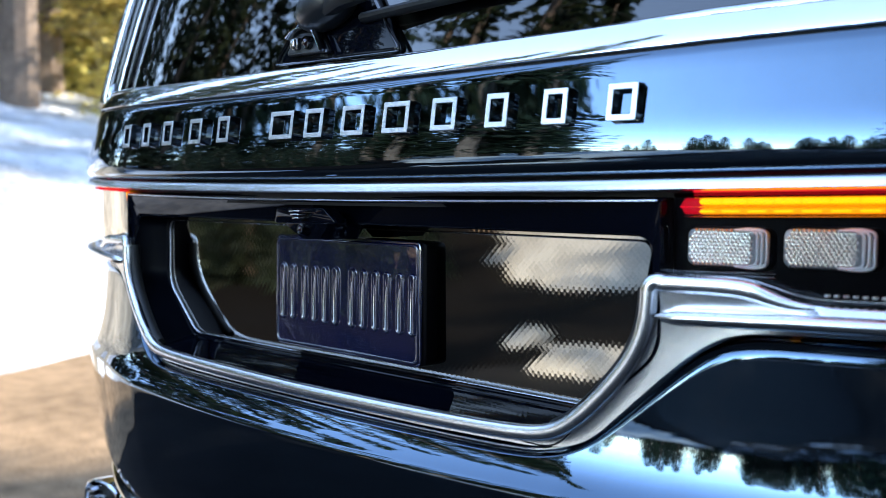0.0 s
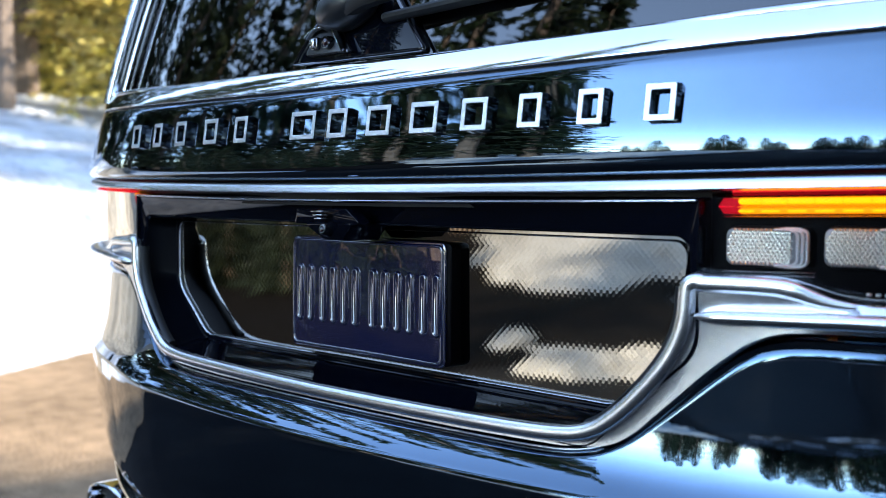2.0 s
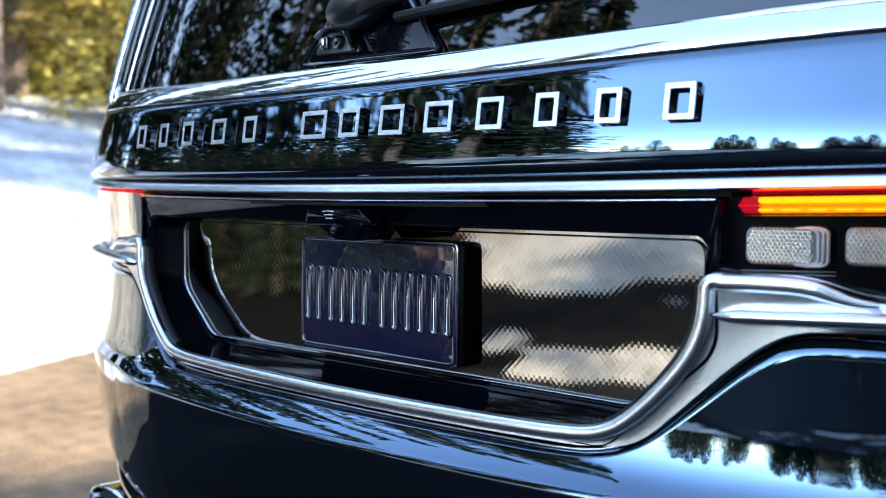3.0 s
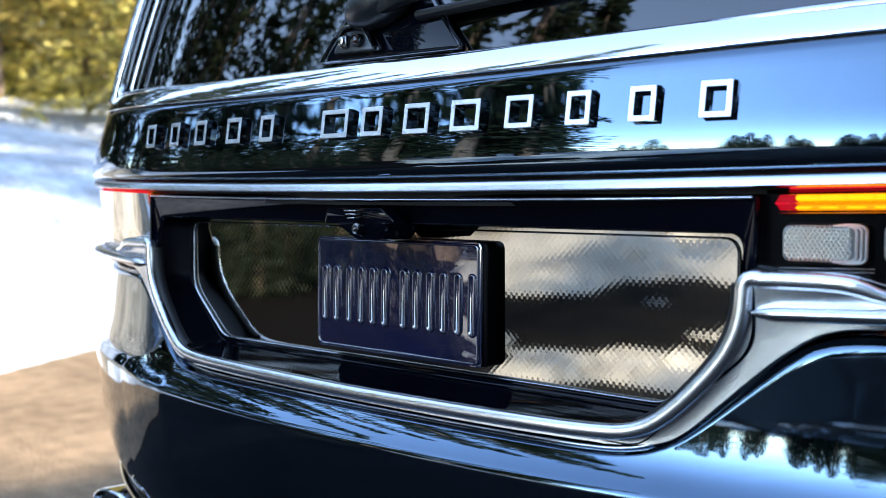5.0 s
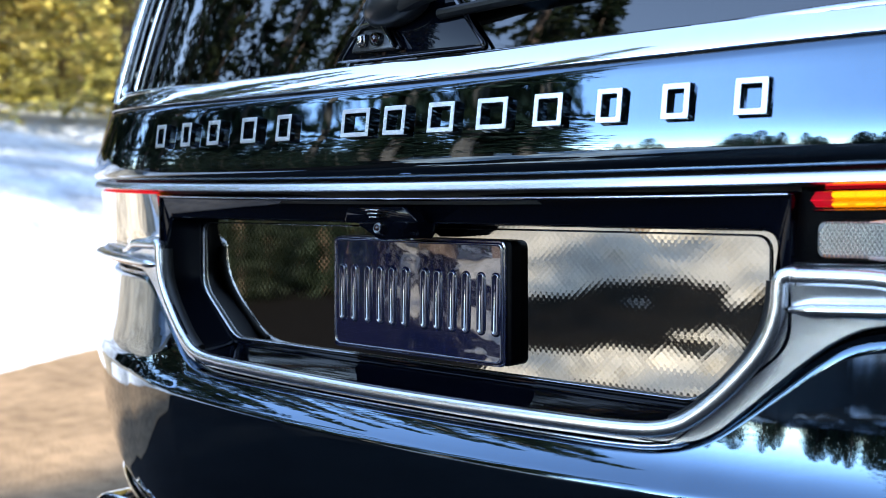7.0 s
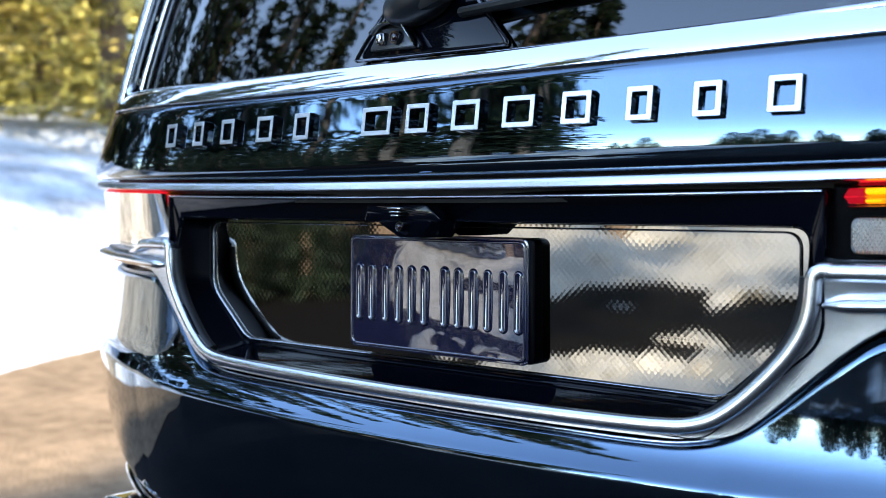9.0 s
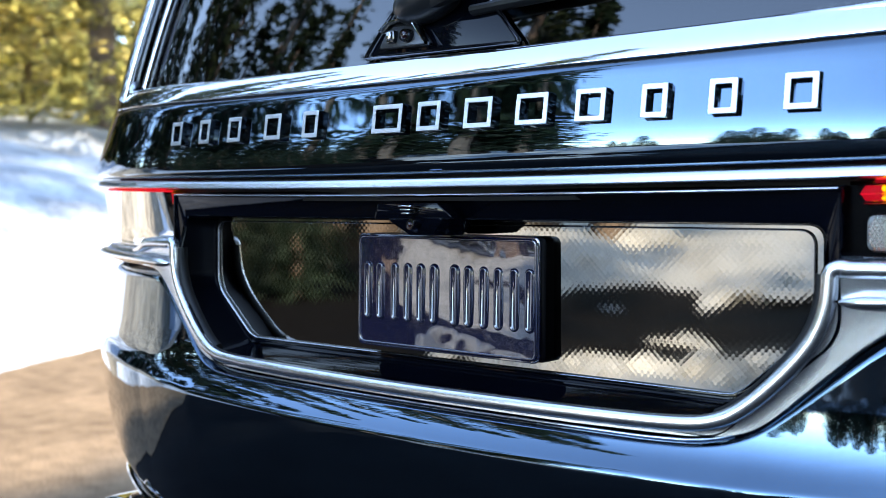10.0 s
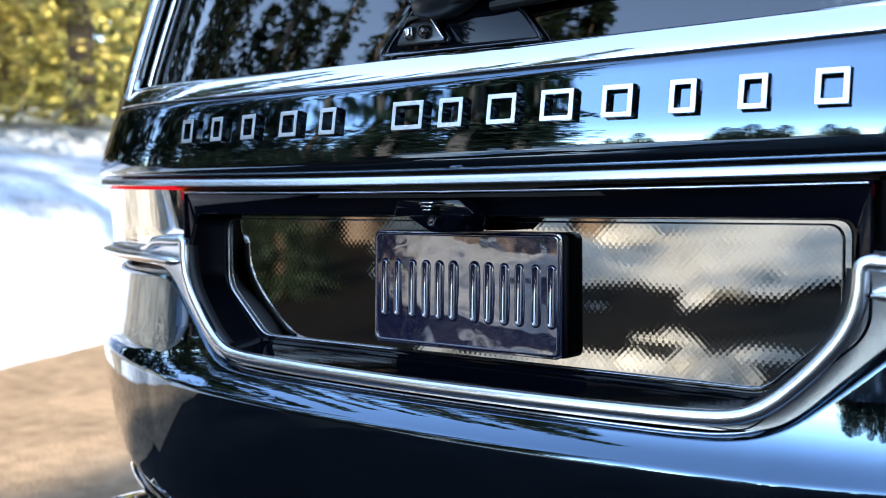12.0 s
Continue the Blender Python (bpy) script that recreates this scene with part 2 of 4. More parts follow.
def cap(bm, ring, mat=0):
    f = bm.faces.new([bm.verts.new(p) for p in ring])
    f.material_index = mat
    return bm


def recalc(bm):
    bmesh.ops.remove_doubles(bm, verts=bm.verts, dist=1e-5)
    bmesh.ops.recalc_face_normals(bm, faces=bm.faces)
    return bm


def rounded(poly, r, seg=6):
    """Closed polygon (x, z) with its corners rounded; r: one radius or one a corner."""
    out, n = [], len(poly)
    rs = r if isinstance(r, (list, tuple)) else [r] * n
    for i in range(n):
        p0, p, p1 = Vector(poly[i - 1]), Vector(poly[i]), Vector(poly[(i + 1) % n])
        d0, d1 = (p0 - p).normalized(), (p1 - p).normalized()
        half = d0.angle(d1) / 2
        cut = min(rs[i] / math.tan(half), (p0 - p).length * 0.48, (p1 - p).length * 0.48)
        a, b = p + d0 * cut, p + d1 * cut
        for k in range(seg + 1):
            t = k / seg
            out.append(tuple((1 - t) ** 2 * a + 2 * t * (1 - t) * p + t * t * b))
    return out


def chaikin(pts, times=3):
    pts = [Vector(p) for p in pts]
    for _ in range(times):
        new_pts = [pts[0]]
        for a, b in zip(pts, pts[1:]):
            new_pts += [a * 0.75 + b * 0.25, a * 0.25 + b * 0.75]
        pts = new_pts + [pts[-1]]
    return pts


def sweep(path, profile, bm=None, out=(0, -1, 0), scale=None, mat=0):
    """A closed profile of (aside, outward) pairs drawn along a path of 3D points, with capped ends."""
    bm = bm or bmesh.new()
    path = [Vector(p) for p in path]
    rows = []
    for i, p in enumerate(path):
        t = (path[min(i + 1, len(path) - 1)] - path[max(i - 1, 0)]).normalized()
        o = Vector(out)
        o = (o - t * o.dot(t)).normalized()
        side = t.cross(o)
        k = scale[i] if scale else 1
        rows.append([p + side * a * k + o * b * k for a, b in profile])
    loft(rows, bm, True, mat)
    cap(bm, rows[0], mat)
    cap(bm, rows[-1], mat)
    return recalc(bm)


def oval(a, b, n=14, power=1.0):
    res = []
    for i in range(n):
        c, s = math.cos(2 * math.pi * i / n), math.sin(2 * math.pi * i / n)
        res.append((math.copysign(abs(c) ** power, c) * a, math.copysign(abs(s) ** power, s) * b))
    return res


def slab(outline, depth_fn, thick, bevel=0.002, bm=None, mat_front=0, mat_side=0):
    """A plate whose outline lies in (x, z), its front at y = depth_fn(x, z), with a rounded front edge and thick metres deep."""
    bm = bm or bmesh.new()
    cx = sum(p[0] for p in outline) / len(outline)
    cz = sum(p[1] for p in outline) / len(outline)

    def ring(inset, back):
        row = []
        for x, z in outline:
            d = Vector((cx - x, cz - z))
            q = Vector((x, z)) + (d.normalized() * min(inset, d.length) if d.length else d)
            row.append((q.x, depth_fn(q.x, q.y) + back, q.y))
        return row

    side = [ring(0, thick), ring(0, bevel)]
    loft(side, bm, True, mat_side)
    front = [ring(0, bevel), ring(bevel * 0.3, bevel * 0.3), ring(bevel, 0)]
    loft(front, bm, True, mat_front)
    cap(bm, front[-1], mat_front)
    cap(bm, side[0], mat_side)
    return recalc(bm)


def box(x0, x1, y0, y1, z0, z1, r=0.0, bm=None, seg=2):
    b2 = bmesh.new()
    bmesh.ops.create_cube(b2, size=1, matrix=Matrix.LocRotScale(
        ((x0 + x1) / 2, (y0 + y1) / 2, (z0 + z1) / 2), None, (x1 - x0, y1 - y0, z1 - z0)))
    if r:
        bmesh.ops.bevel(b2, geom=b2.edges[:], offset=r, segments=seg, profile=0.5, affect="EDGES")
    if bm is None:
        return b2
    me = bpy.data.meshes.new("tmp")
    b2.to_mesh(me)
    b2.free()
    bm.from_mesh(me)
    bpy.data.meshes.remove(me)
    return bm


def bow(x):
    return 0.12 * x * x + 0.35 * max(0.0, abs(x) - 0.5) ** 2


def rise(x):
    return 0.016 * x * x


XB = 0.90


def plan(u, y0, w):
    """A point of the tail's outline from above: u from -1 to 1 runs round from one flank to the other."""
    a, sgn = abs(u), 1 if u >= 0 else -1
    f = w / 1.05
    if a <= 0.7:
        x = XB * a / 0.7
        return sgn * x * f, y0 + bow(x)
    ye = y0 + bow(XB)
    k = min(1.0, (a - 0.7) / 0.22)
    d = 1.05 - XB
    p0, p1 = Vector((XB, ye)), Vector((XB + d * 0.92, ye + d * 0.92 * 0.496))
    p2, p3 = Vector((1.05, ye + d * 0.62)), Vector((1.05, ye + d * 2.2))
    q = (1 - k) ** 3 * p0 + 3 * k * (1 - k) ** 2 * p1 + 3 * k * k * (1 - k) * p2 + k ** 3 * p3
    if a > 0.92:
        q = q.lerp(Vector((1.05, 0.55)), (a - 0.92) / 0.08)
    return sgn * q.x * f, q.y


def span(u0, u1, n):
    return [u0 + (u1 - u0) * i / n for i in range(n + 1)]


ROUND = span(-1, 1, 150)


def u_of(x):
    return math.copysign(abs(x) / XB * 0.7, x)


def band(profile, us=ROUND, lift=rise, bm=None, mat=0):
    """A skin round the tail; profile rows (z, y0, w)."""
    rows = []
    for z, y0, w in profile:
        row = []
        for u in us:
            x, y = plan(u, y0, w)
            row.append((x, y, z + lift(x)))
        rows.append(row)
    return loft(rows, bm, mat=mat)


def ridge(z0, z1, y_in, y_out, w, us=ROUND, lift=rise, n=8, power=0.7):
    """A rounded moulding between two heights, closed behind."""
    prof = []
    for k in range(n + 1):
        a = math.pi * k / n
        c, s = math.cos(a), math.sin(a)
        zz = (z0 + z1) / 2 - math.copysign(abs(c) ** power, c) * (z1 - z0) / 2
        o = abs(s) ** power
        prof.append((zz, y_in + (y_out - y_in) * o, w - (1 - o) * (y_in - y_out)))
    return band(prof, us, lift)


def integrate_tilt(z_start, y_start, table, z):
    """Depth at height z on a curve that starts at y_start and follows a table of (height, degrees off upright)."""
    zs, ts = zip(*table)
    n = 60
    y = y_start
    for k in range(n):
        zz = z_start + (z - z_start) * (k + 0.5) / n
        y += math.tan(radians(float(np.interp(zz, zs, ts)))) * (z - z_start) / n
    return y


BODY_TILT = [(1.100, -62), (1.107, -45), (1.111, -16), (1.116, -8), (1.122, -4), (1.129, -1), (1.136, 1.5), (1.143, 4), (1.152, 6.3), (1.163, 7.8), (1.185, 7.7),
             (1.205, 7.4), (1.209, 9), (1.214, 12), (1.25, 12.5), (1.31, 14.5), (1.44, 17), (1.60, 22), (1.80, 30), (1.88, 45)]


def body_y(z):
    return integrate_tilt(1.135, -0.0785, BODY_TILT, z)


def body_w(z):
    return float(np.interp(z, (1.1, 1.125, 1.15, 1.18, 1.21, 1.25, 1.44, 1.8, 1.88), (1.066, 1.063, 1.054, 1.042, 1.030, 1.020, 1.010, 0.94, 0.88)))


def tail(x, z):
    """Depth of the tailgate's skin."""
    return body_y(z) + bow(x)


def panel_top(x):
    return 1.2132 + 0.027 * min(abs(x), 0.9) ** 2


car = thing("car", "glossy dark navy sport utility car parked on the road, silver trim", "car")

# tailgate skin under the window
rows = []
for k in range(27):
    row = []
    for u in ROUND:
        f = k / 26
        x, y = plan(u, 0, 1.05)
        z0, z1 = 1.102 + rise(x), panel_top(x)
        z = z0 + (z1 - z0) * (f ** 1.6)
        x, y = plan(u, body_y(z - rise(x) * (1 - f)), body_w(z))
        row.append((x, y, z))
    rows.append(row)
for dy, dz in ((0.0012, 0.0012), (0.004, 0.0020), (0.02, 0.0022)):
    rows.append([(x, y + dy, z + dz) for x, y, z in rows[26]])
tailgate = part("tailgate_panel", loft(rows), PAINT, car, "glossy navy tailgate panel mirroring sky and trees", 60)

# corner pillars beside the window
X_EDGE = 0.832
for sgn in (-1, 1):
    us = span(u_of(X_EDGE) * sgn, sgn, 40)
    rows = []
    for k in range(25):
        row = []
        for u in us:
            x, y = plan(u, 0, 1.05)
            z0 = panel_top(x)
            z = z0 + (1.88 - z0) * k / 24
            x, y = plan(u, body_y(z), body_w(z))
            row.append((x, y, z))
        rows.append(row)
    part("corner_pillar", loft(rows), PAINT, car, "", 60)

# brightwork under the window and up its sides
us = span(-u_of(0.845), u_of(0.845), 110)
strip_rows = []
STEP = 0.012
for dz, dy in ((0.0, 0.014), (0.0004, 0.001), (0.0010, -0.0010), (0.0018, -0.0014), (0.0030, -0.0011), (0.0075, 0.0006), (0.0125, 0.0030), (0.0175, 0.0058), (0.0225, 0.0090),
               (0.0262, 0.0118), (0.0278, 0.0136), (0.0286, 0.0165), (0.0288, 0.024), (0.0288, 0.036)):
    row = []
    for u in us:
        x, y = plan(u, 0, 1.05)
        row.append((x, tail(x, panel_top(x)) + STEP + dy, panel_top(x) + 1.08 * dz + 0.0058))
    strip_rows.append(row)
part("window_moulding", loft(strip_rows), CHROME, car, "polished silver moulding under the rear window", 50)
row0, row1 = [], []
for u in us:
    x, y = plan(u, 0, 1.05)
    row0.append((x, tail(x, panel_top(x)) + 0.018, panel_top(x) - 0.002))
    row1.append((x, tail(x, panel_top(x)) + 0.018, panel_top(x) + 0.008))
part("moulding_seal", loft([row0, row1]), SEAL, car)


def upright(sgn, x0, x1, width, depth, mat, name, z0, deep):
    path = []
    for k in range(25):
        f = k / 24
        z = z0 + (1.80 - z0) * f
        x = x0 + (x1 - x0) * f
        path.append((sgn * x, tail(x, z) + deep, z))
    return part(name, sweep(path, oval(width / 2, depth, 14, 0.6)), mat, car)


for sgn in (-1, 1):
    bend = [(x, panel_top(x) + 0.0335) for x in np.linspace(0.30, 0.765, 26)]
    bend = chaikin([Vector((x, z)) for x, z in bend] + [Vector((0.793, 1.2665)), Vector((0.803, 1.285)), Vector((0.797, 1.32)), Vector((0.776, 1.40)), Vector((0.752, 1.50)), Vector((0.680, 1.80))], 3)
    size = [min(1.0, 0.15 + (p.x - 0.30) / 0.3) if p.y < 1.262 else 1.0 for p in bend]
    part("frame_bead", sweep([(sgn * p.x, tail(p.x, p.y) + 0.0235, p.y) for p in bend], oval(0.0062, 0.0085, 12), scale=size), CHROME, car, "polished bead turning up beside the glass", 60)
    upright(sgn, 0.818, 0.680, 0.026, 0.012, CHROME, "window_side_moulding", 1.252, 0.018)
    upright(sgn, 0.752, 0.620, 0.011, 0.008, CHROME, "window_inner_bead", 1.272, 0.036)

# rear window
rows = []
for k in range(19):
    z_f = k / 18
    row = []
    for i in range(61):
        fx = -1 + 2 * i / 60
        zb = panel_top(0.8 * fx) + 0.030
        z = zb + (1.80 - zb) * z_f
        x = fx * (0.82 - 0.135 * z_f)
        row.append((x, tail(x, z) + 0.044, z))
    rows.append(row)
window = part("rear_window", loft(rows), GLASS, car, "dark tinted rear window mirroring pines", 60)
rows = []
for z_f in (0, 0.02):
    rows.append([(0.83 * (-1 + 2 * i / 60), tail(0.83 * (-1 + 2 * i / 60), panel_top(0.83 * (-1 + 2 * i / 60)) + 0.034) + 0.040,
                  panel_top(0.83 * (-1 + 2 * i / 60)) + 0.026 + z_f * 0.7) for i in range(61)])
part("window_seal", loft(rows), BLACK, car)
part("load_bay", box(-0.8, 0.8, 0.35, 2.2, 0.9, 1.22, 0.02), MATT, car)
for sx in (-0.42, 0.42):
    seat = part("rear_seat", box(sx - 0.26, sx + 0.26, 1.0, 1.16, 1.2, 1.52, 0.05), SEAT, car)
    part("headrest", box(sx - 0.13, sx + 0.13, 1.02, 1.12, 1.54, 1.70, 0.04), SEAT, seat)

# raised emblem, reduced to plain open frames
EMBLEM = [(-0.492, 0.030), (-0.412, 0.028), (-0.334, 0.032), (-0.244, 0.036), (-0.164, 0.031), (-0.022, 0.050), (0.046, 0.036),
          (0.120, 0.040), (0.194, 0.042), (0.268, 0.036), (0.342, 0.029), (0.415, 0.029), (0.491, 0.032)]
STROKE = 0.0058


def emblem_frame(cx, w):
    """An upright open rectangle that stands proud of the panel: silver face, dark flanks."""
    z0 = 1.1535 + 0.012 * cx * cx
    z1 = z0 + 0.0355

    def loop(inset, proud):
        pts = rounded([(cx - w / 2 + inset, z0 + inset), (cx + w / 2 - inset, z0 + inset), (cx + w / 2 - inset, z1 - inset), (cx - w / 2 + inset, z1 - inset)], 0.0010, 2)
        return [(x, tail(x, z) - proud, z) for x, z in pts]

    bm = loft([loop(0, -0.001), loop(0, 0.0088)], closed=True, mat=1)
    loft([loop(0, 0.0088), loop(0.0005, 0.0094), loop(STROKE - 0.0005, 0.0094), loop(STROKE, 0.0088)], bm, True, 0)
    loft([loop(STROKE, 0.0088), loop(STROKE, -0.001)], bm, True, 1)
    return recalc(bm)


for cx, w in EMBLEM:
    part("emblem_frame", emblem_frame(cx, w), [EMBLEM_SILVER, BLACK], tailgate, "raised silver frame with dark sides", 30)

# gap, belt moulding and lip
part("gap_backing", band([(1.070, -0.040, 1.04), (1.112, -0.040, 1.04)]), SEAL, car)
part("belt_moulding", band([(1.0855, -0.050, 1.03), (1.0855, -0.068, 1.060), (1.0862, -0.0725, 1.063), (1.0878, -0.0748, 1.064), (1.0922, -0.0736, 1.064), (1.0965, -0.0718, 1.063), (1.0984, -0.0690, 1.061), (1.0992, -0.062, 1.056), (1.0992, -0.050, 1.03)]), SATIN, car, "satin silver belt moulding round the tail", 60)

# fascia round the plate recess
IN_R = [0.018, 0.05, 0.045, 0.045, 0.05, 0.018]


def outline(hw, z_top, z_mid, hw_low, z_low, r=IN_R):
    return rounded([(hw, z_top), (hw, z_mid), (hw_low, z_low), (-hw_low, z_low), (-hw, z_mid), (-hw, z_top)], r, 8)


def ring3(o, y0, bowed=1.0, lifted=1.0):
    return [(x, y0 + bowed * bow(x), z + lifted * rise(x) * max(0, min(1, (z - 0.85) / 0.2))) for x, z in o]


SQ = [0.004, 0.05, 0.045, 0.045, 0.05, 0.004]


def leaned(row):
    """The fascia's face leans in below its lip."""
    return [(x, y + min(0.0055, max(0.0, 0.2 * (1.0735 + rise(x) - z))), z) for x, y, z in row]


def lipped(row):
    """Below the lamps the inner edge stands proud of the silver bead."""
    return [(x, y - 0.017 * min(1, max(0, (1.010 - z) / 0.02)), z) for x, y, z in row]


edge = lipped(leaned(ring3(outline(0.507, 1.0430, 0.942, 0.404, 0.842), -0.0620)))
fascia_rows = [ring3(outline(0.526, 1.0800, 0.935, 0.408, 0.826, SQ), -0.050),
               ring3(outline(0.526, 1.0795, 0.935, 0.408, 0.827, SQ), -0.067),
               ring3(outline(0.525, 1.0770, 0.935, 0.408, 0.828, SQ), -0.0705),
               ring3(outline(0.523, 1.0755, 0.936, 0.408, 0.829, SQ), -0.0695),
               leaned(ring3(outline(0.522, 1.0740, 0.936, 0.408, 0.830, SQ), -0.0665)),
               leaned(ring3(outline(0.511, 1.0470, 0.940, 0.406, 0.838), -0.0660)),
               lipped(leaned(ring3(outline(0.509, 1.0445, 0.941, 0.405, 0.840), -0.0650))), edge]
part("recess_fascia", loft(fascia_rows, closed=True), FASCIA_BLACK, car, "gloss black surround of the plate recess", 40)
# Catch-light on the surround's rounded black edge, drawn as a silver strip.
LIP_U = span(u_of(-0.522), u_of(0.522), 80)
part("lip_glint", ridge(1.0742, 1.0792, -0.064, -0.0722, 1.05, LIP_U, n=10, power=1.0), GLINT_SILVER, car, "thin silver strip drawn as the glint along the surround's top edge", 60)
wall_rows = [edge,
             ring3(outline(0.505, 1.0428, 0.942, 0.404, 0.8435), -0.046, 0.95),
             ring3(outline(0.497, 1.0420, 0.941, 0.402, 0.8490), -0.015, 0.6),
             ring3(outline(0.4905, 1.0415, 0.939, 0.401, 0.8540), 0.0075, 0.3),
             ring3(outline(0.4885, 1.0412, 0.938, 0.4005, 0.8555), 0.0085, 0.3),
             ring3(outline(0.4878, 1.0410, 0.938, 0.4003, 0.8565), 0.0120, 0.25),
             ring3(outline(0.4860, 1.0408, 0.9375, 0.400, 0.8580), 0.0128, 0.22),
             ring3(outline(0.4852, 1.0406, 0.9373, 0.3998, 0.8592), 0.0165, 0.18),
             ring3(outline(0.4835, 1.0405, 0.937, 0.399, 0.8605), 0.0172, 0.15),
             ring3(outline(0.4830, 1.0404, 0.937, 0.399, 0.8612), 0.0215, 0.1)]
bm = loft(wall_rows, closed=True)
for f in bm.faces:
    f.material_index = 1 if abs(f.calc_center_median().x) > 0.405 else 0
part("recess_wall", bm, [WALL_BLACK, CHEEK_BLACK], car, "stepped gloss black walls of the recess", 25)
NICHE_Y = 0.019
bm = bmesh.new()
cap(bm, [(x, NICHE_Y + 0.010 * (1.0 - z), z) for x, z in outline(0.492, 1.0480, 0.937, 0.402, 0.857)])
recess_panel = part("recess_panel", recalc(bm), NICHE, car, "smoked sheet with fine dimples behind the plate")

# Highlight along the recess's inner step, drawn as a fine silver line.
ring = outline(0.4800, 1.0400, 0.936, 0.3975, 0.8620)
part("panel_glint", sweep([(x, 0.0165, z) for x, z in ring + ring[:1]], oval(0.0011, 0.0016, 8)), SATIN, car, "thin silver line drawn as the highlight round the dimpled sheet", 60)

# number plate in its black holder
PX, PZ, PT, PB = 0.1525, 0.95, 1.027, 0.873
holder = part("plate_holder", slab(rounded([(-0.150, PB + 0.002), (PX + 0.0075, PB + 0.0015), (PX + 0.0075, PT), (-0.150, PT)], 0.010, 5),
                                   lambda x, z: 0.0025, 0.022, 0.003), LAMP_BODY, car)


def plate_face(x, z):
    return (0.0006 * math.sin(x * 31 + 1.0) + 0.0004 * math.sin(z * 60 + x * 12)
            + 0.00045 * noise.noise(Vector((x * 22, z * 22, 2))) + 0.00006 * noise.noise(Vector((x * 70, z * 70, 8))))


bm = bmesh.new()
po = rounded([(-PX, PB), (PX, PB), (PX, PT), (-PX, PT)], 0.011, 6)
nx, nz = 72, 36
grid = [[(-PX + 0.006 + (2 * PX - 0.012) * i / nx, 0, PB + 0.006 + (PT - PB - 0.012) * j / nz) for i in range(nx + 1)] for j in range(nz + 1)]
slab(po, lambda x, z: -0.0005, 0.003, 0.0016, bm)
plate = part("number_plate", bm, PLATE, car, "dark navy embossed number plate", 30)
loft([[(x, -0.0018 + 0.8 * plate_face(x, z), z) for x, _, z in row] for row in grid], bm=(bm2 := bmesh.new()))
part("plate_field", bm2, PLATE, plate, "", 60)
rim_path = [(x, -0.0012, z) for x, z in rounded([(-PX + 0.005, PB + 0.005), (PX - 0.005, PB + 0.005), (PX - 0.005, PT - 0.005), (-PX + 0.005, PT - 0.005)], 0.009, 6)]
rows = []
for a, b in oval(0.0022, 0.0018, 8):
    rows.append([(x * (1 + a / 0.15), y - b, PZ + (z - PZ) * (1 + a / 0.075)) for x, y, z in rim_path])
rows.append(rows[0])
part("plate_rim", loft(rows, closed=True), PLATE, plate, "", 60)


def embossed(cx, z0, z1):
    """A pressed bar with a flared foot, steep flanks and a slightly hollow top."""
    rows = []
    for inset, proud in ((-0.0022, 0.0), (-0.0010, 0.0005), (0.0002, 0.0020), (0.0012, 0.0034), (0.0022, 0.0037), (0.0034, 0.0035), (0.0046, 0.0026)):
        hw = 0.0072 - inset
        r = hw * 0.98
        pts = []
        for k in range(13):
            a = math.pi * k / 12
            pts.append((cx + r * math.cos(a), -0.0012 - proud, z1 - 0.0072 + r * math.sin(a)))
        for k in range(13):
            a = math.pi + math.pi * k / 12
            pts.append((cx + r * math.cos(a), -0.0012 - proud, z0 + 0.0072 + r * math.sin(a)))
        rows.append(pts)
    bm = loft(rows, closed=True)
    cap(bm, rows[-1])
    return recalc(bm)


for cx in (-0.120, -0.0705, -0.0250, 0.0325, 0.0800, 0.1275):
    for sx in (-1, 1):
        part("embossed_bar", embossed(cx + sx * 0.0115, 0.910, 0.988), PLATE, plate, "", 60)

# plate lamp bracket with the release knob
bm = slab(rounded([(-0.057, 1.0465), (0.078, 1.0475), (0.050, 1.0670), (-0.048, 1.0660)], 0.004, 4), lambda x, z: -0.0725 + 0.10 * (1.067 - z), 0.02, 0.0015)
bracket = part("plate_lamp_bracket", bm, FASCIA_BLACK, car, "black bracket over the plate with a small camera")
part("camera_housing", slab(rounded([(-0.033, 1.0480), (0.004, 1.0268), (0.040, 1.0275), (0.064, 1.0490)], 0.003, 4), lambda x, z: -0.0745 + 0.25 * (1.05 - z), 0.06, 0.002), FASCIA_BLACK, bracket)
for k in range(3):
    part("knob_fin", box(0.003 + 0.001 * k, 0.024 - 0.0035 * k, -0.090 + 0.002 * k, -0.070, 1.0618 - 0.0044 * k, 1.0643 - 0.0044 * k, 0.0009), CHROME, bracket, "small chrome fin")
bm = bmesh.new()
m4 = Matrix.Translation((0.015, -0.074, 1.0395)) @ Matrix.Rotation(radians(78), 4, "X")
bmesh.ops.create_cone(bm, cap_ends=True, segments=28, radius1=0.0082, radius2=0.0066, depth=0.014, matrix=m4)
eye = part("camera_eye", bm, BLACK, bracket, "", 30)
bm = bmesh.new()
m5 = m4 @ Matrix.Translation((0, 0, 0.0072))
loft([[m5 @ Vector((r * math.cos(a), r * math.sin(a), d)) for a in np.linspace(0, 6.283, 28, endpoint=False)] for r, d in ((0.0062, -0.001), (0.0058, 0.0008), (0.0048, 0.0008), (0.0044, -0.001))], bm, True)
part("eye_bezel", recalc(bm), BLACK, eye, "", 60)
bm = bmesh.new()
bmesh.ops.create_uvsphere(bm, u_segments=20, v_segments=12, radius=0.0042, matrix=m5 @ Matrix.Translation((0, 0, -0.0018)))
part("eye_lens", bm, RED_EYE, eye, "", 60)

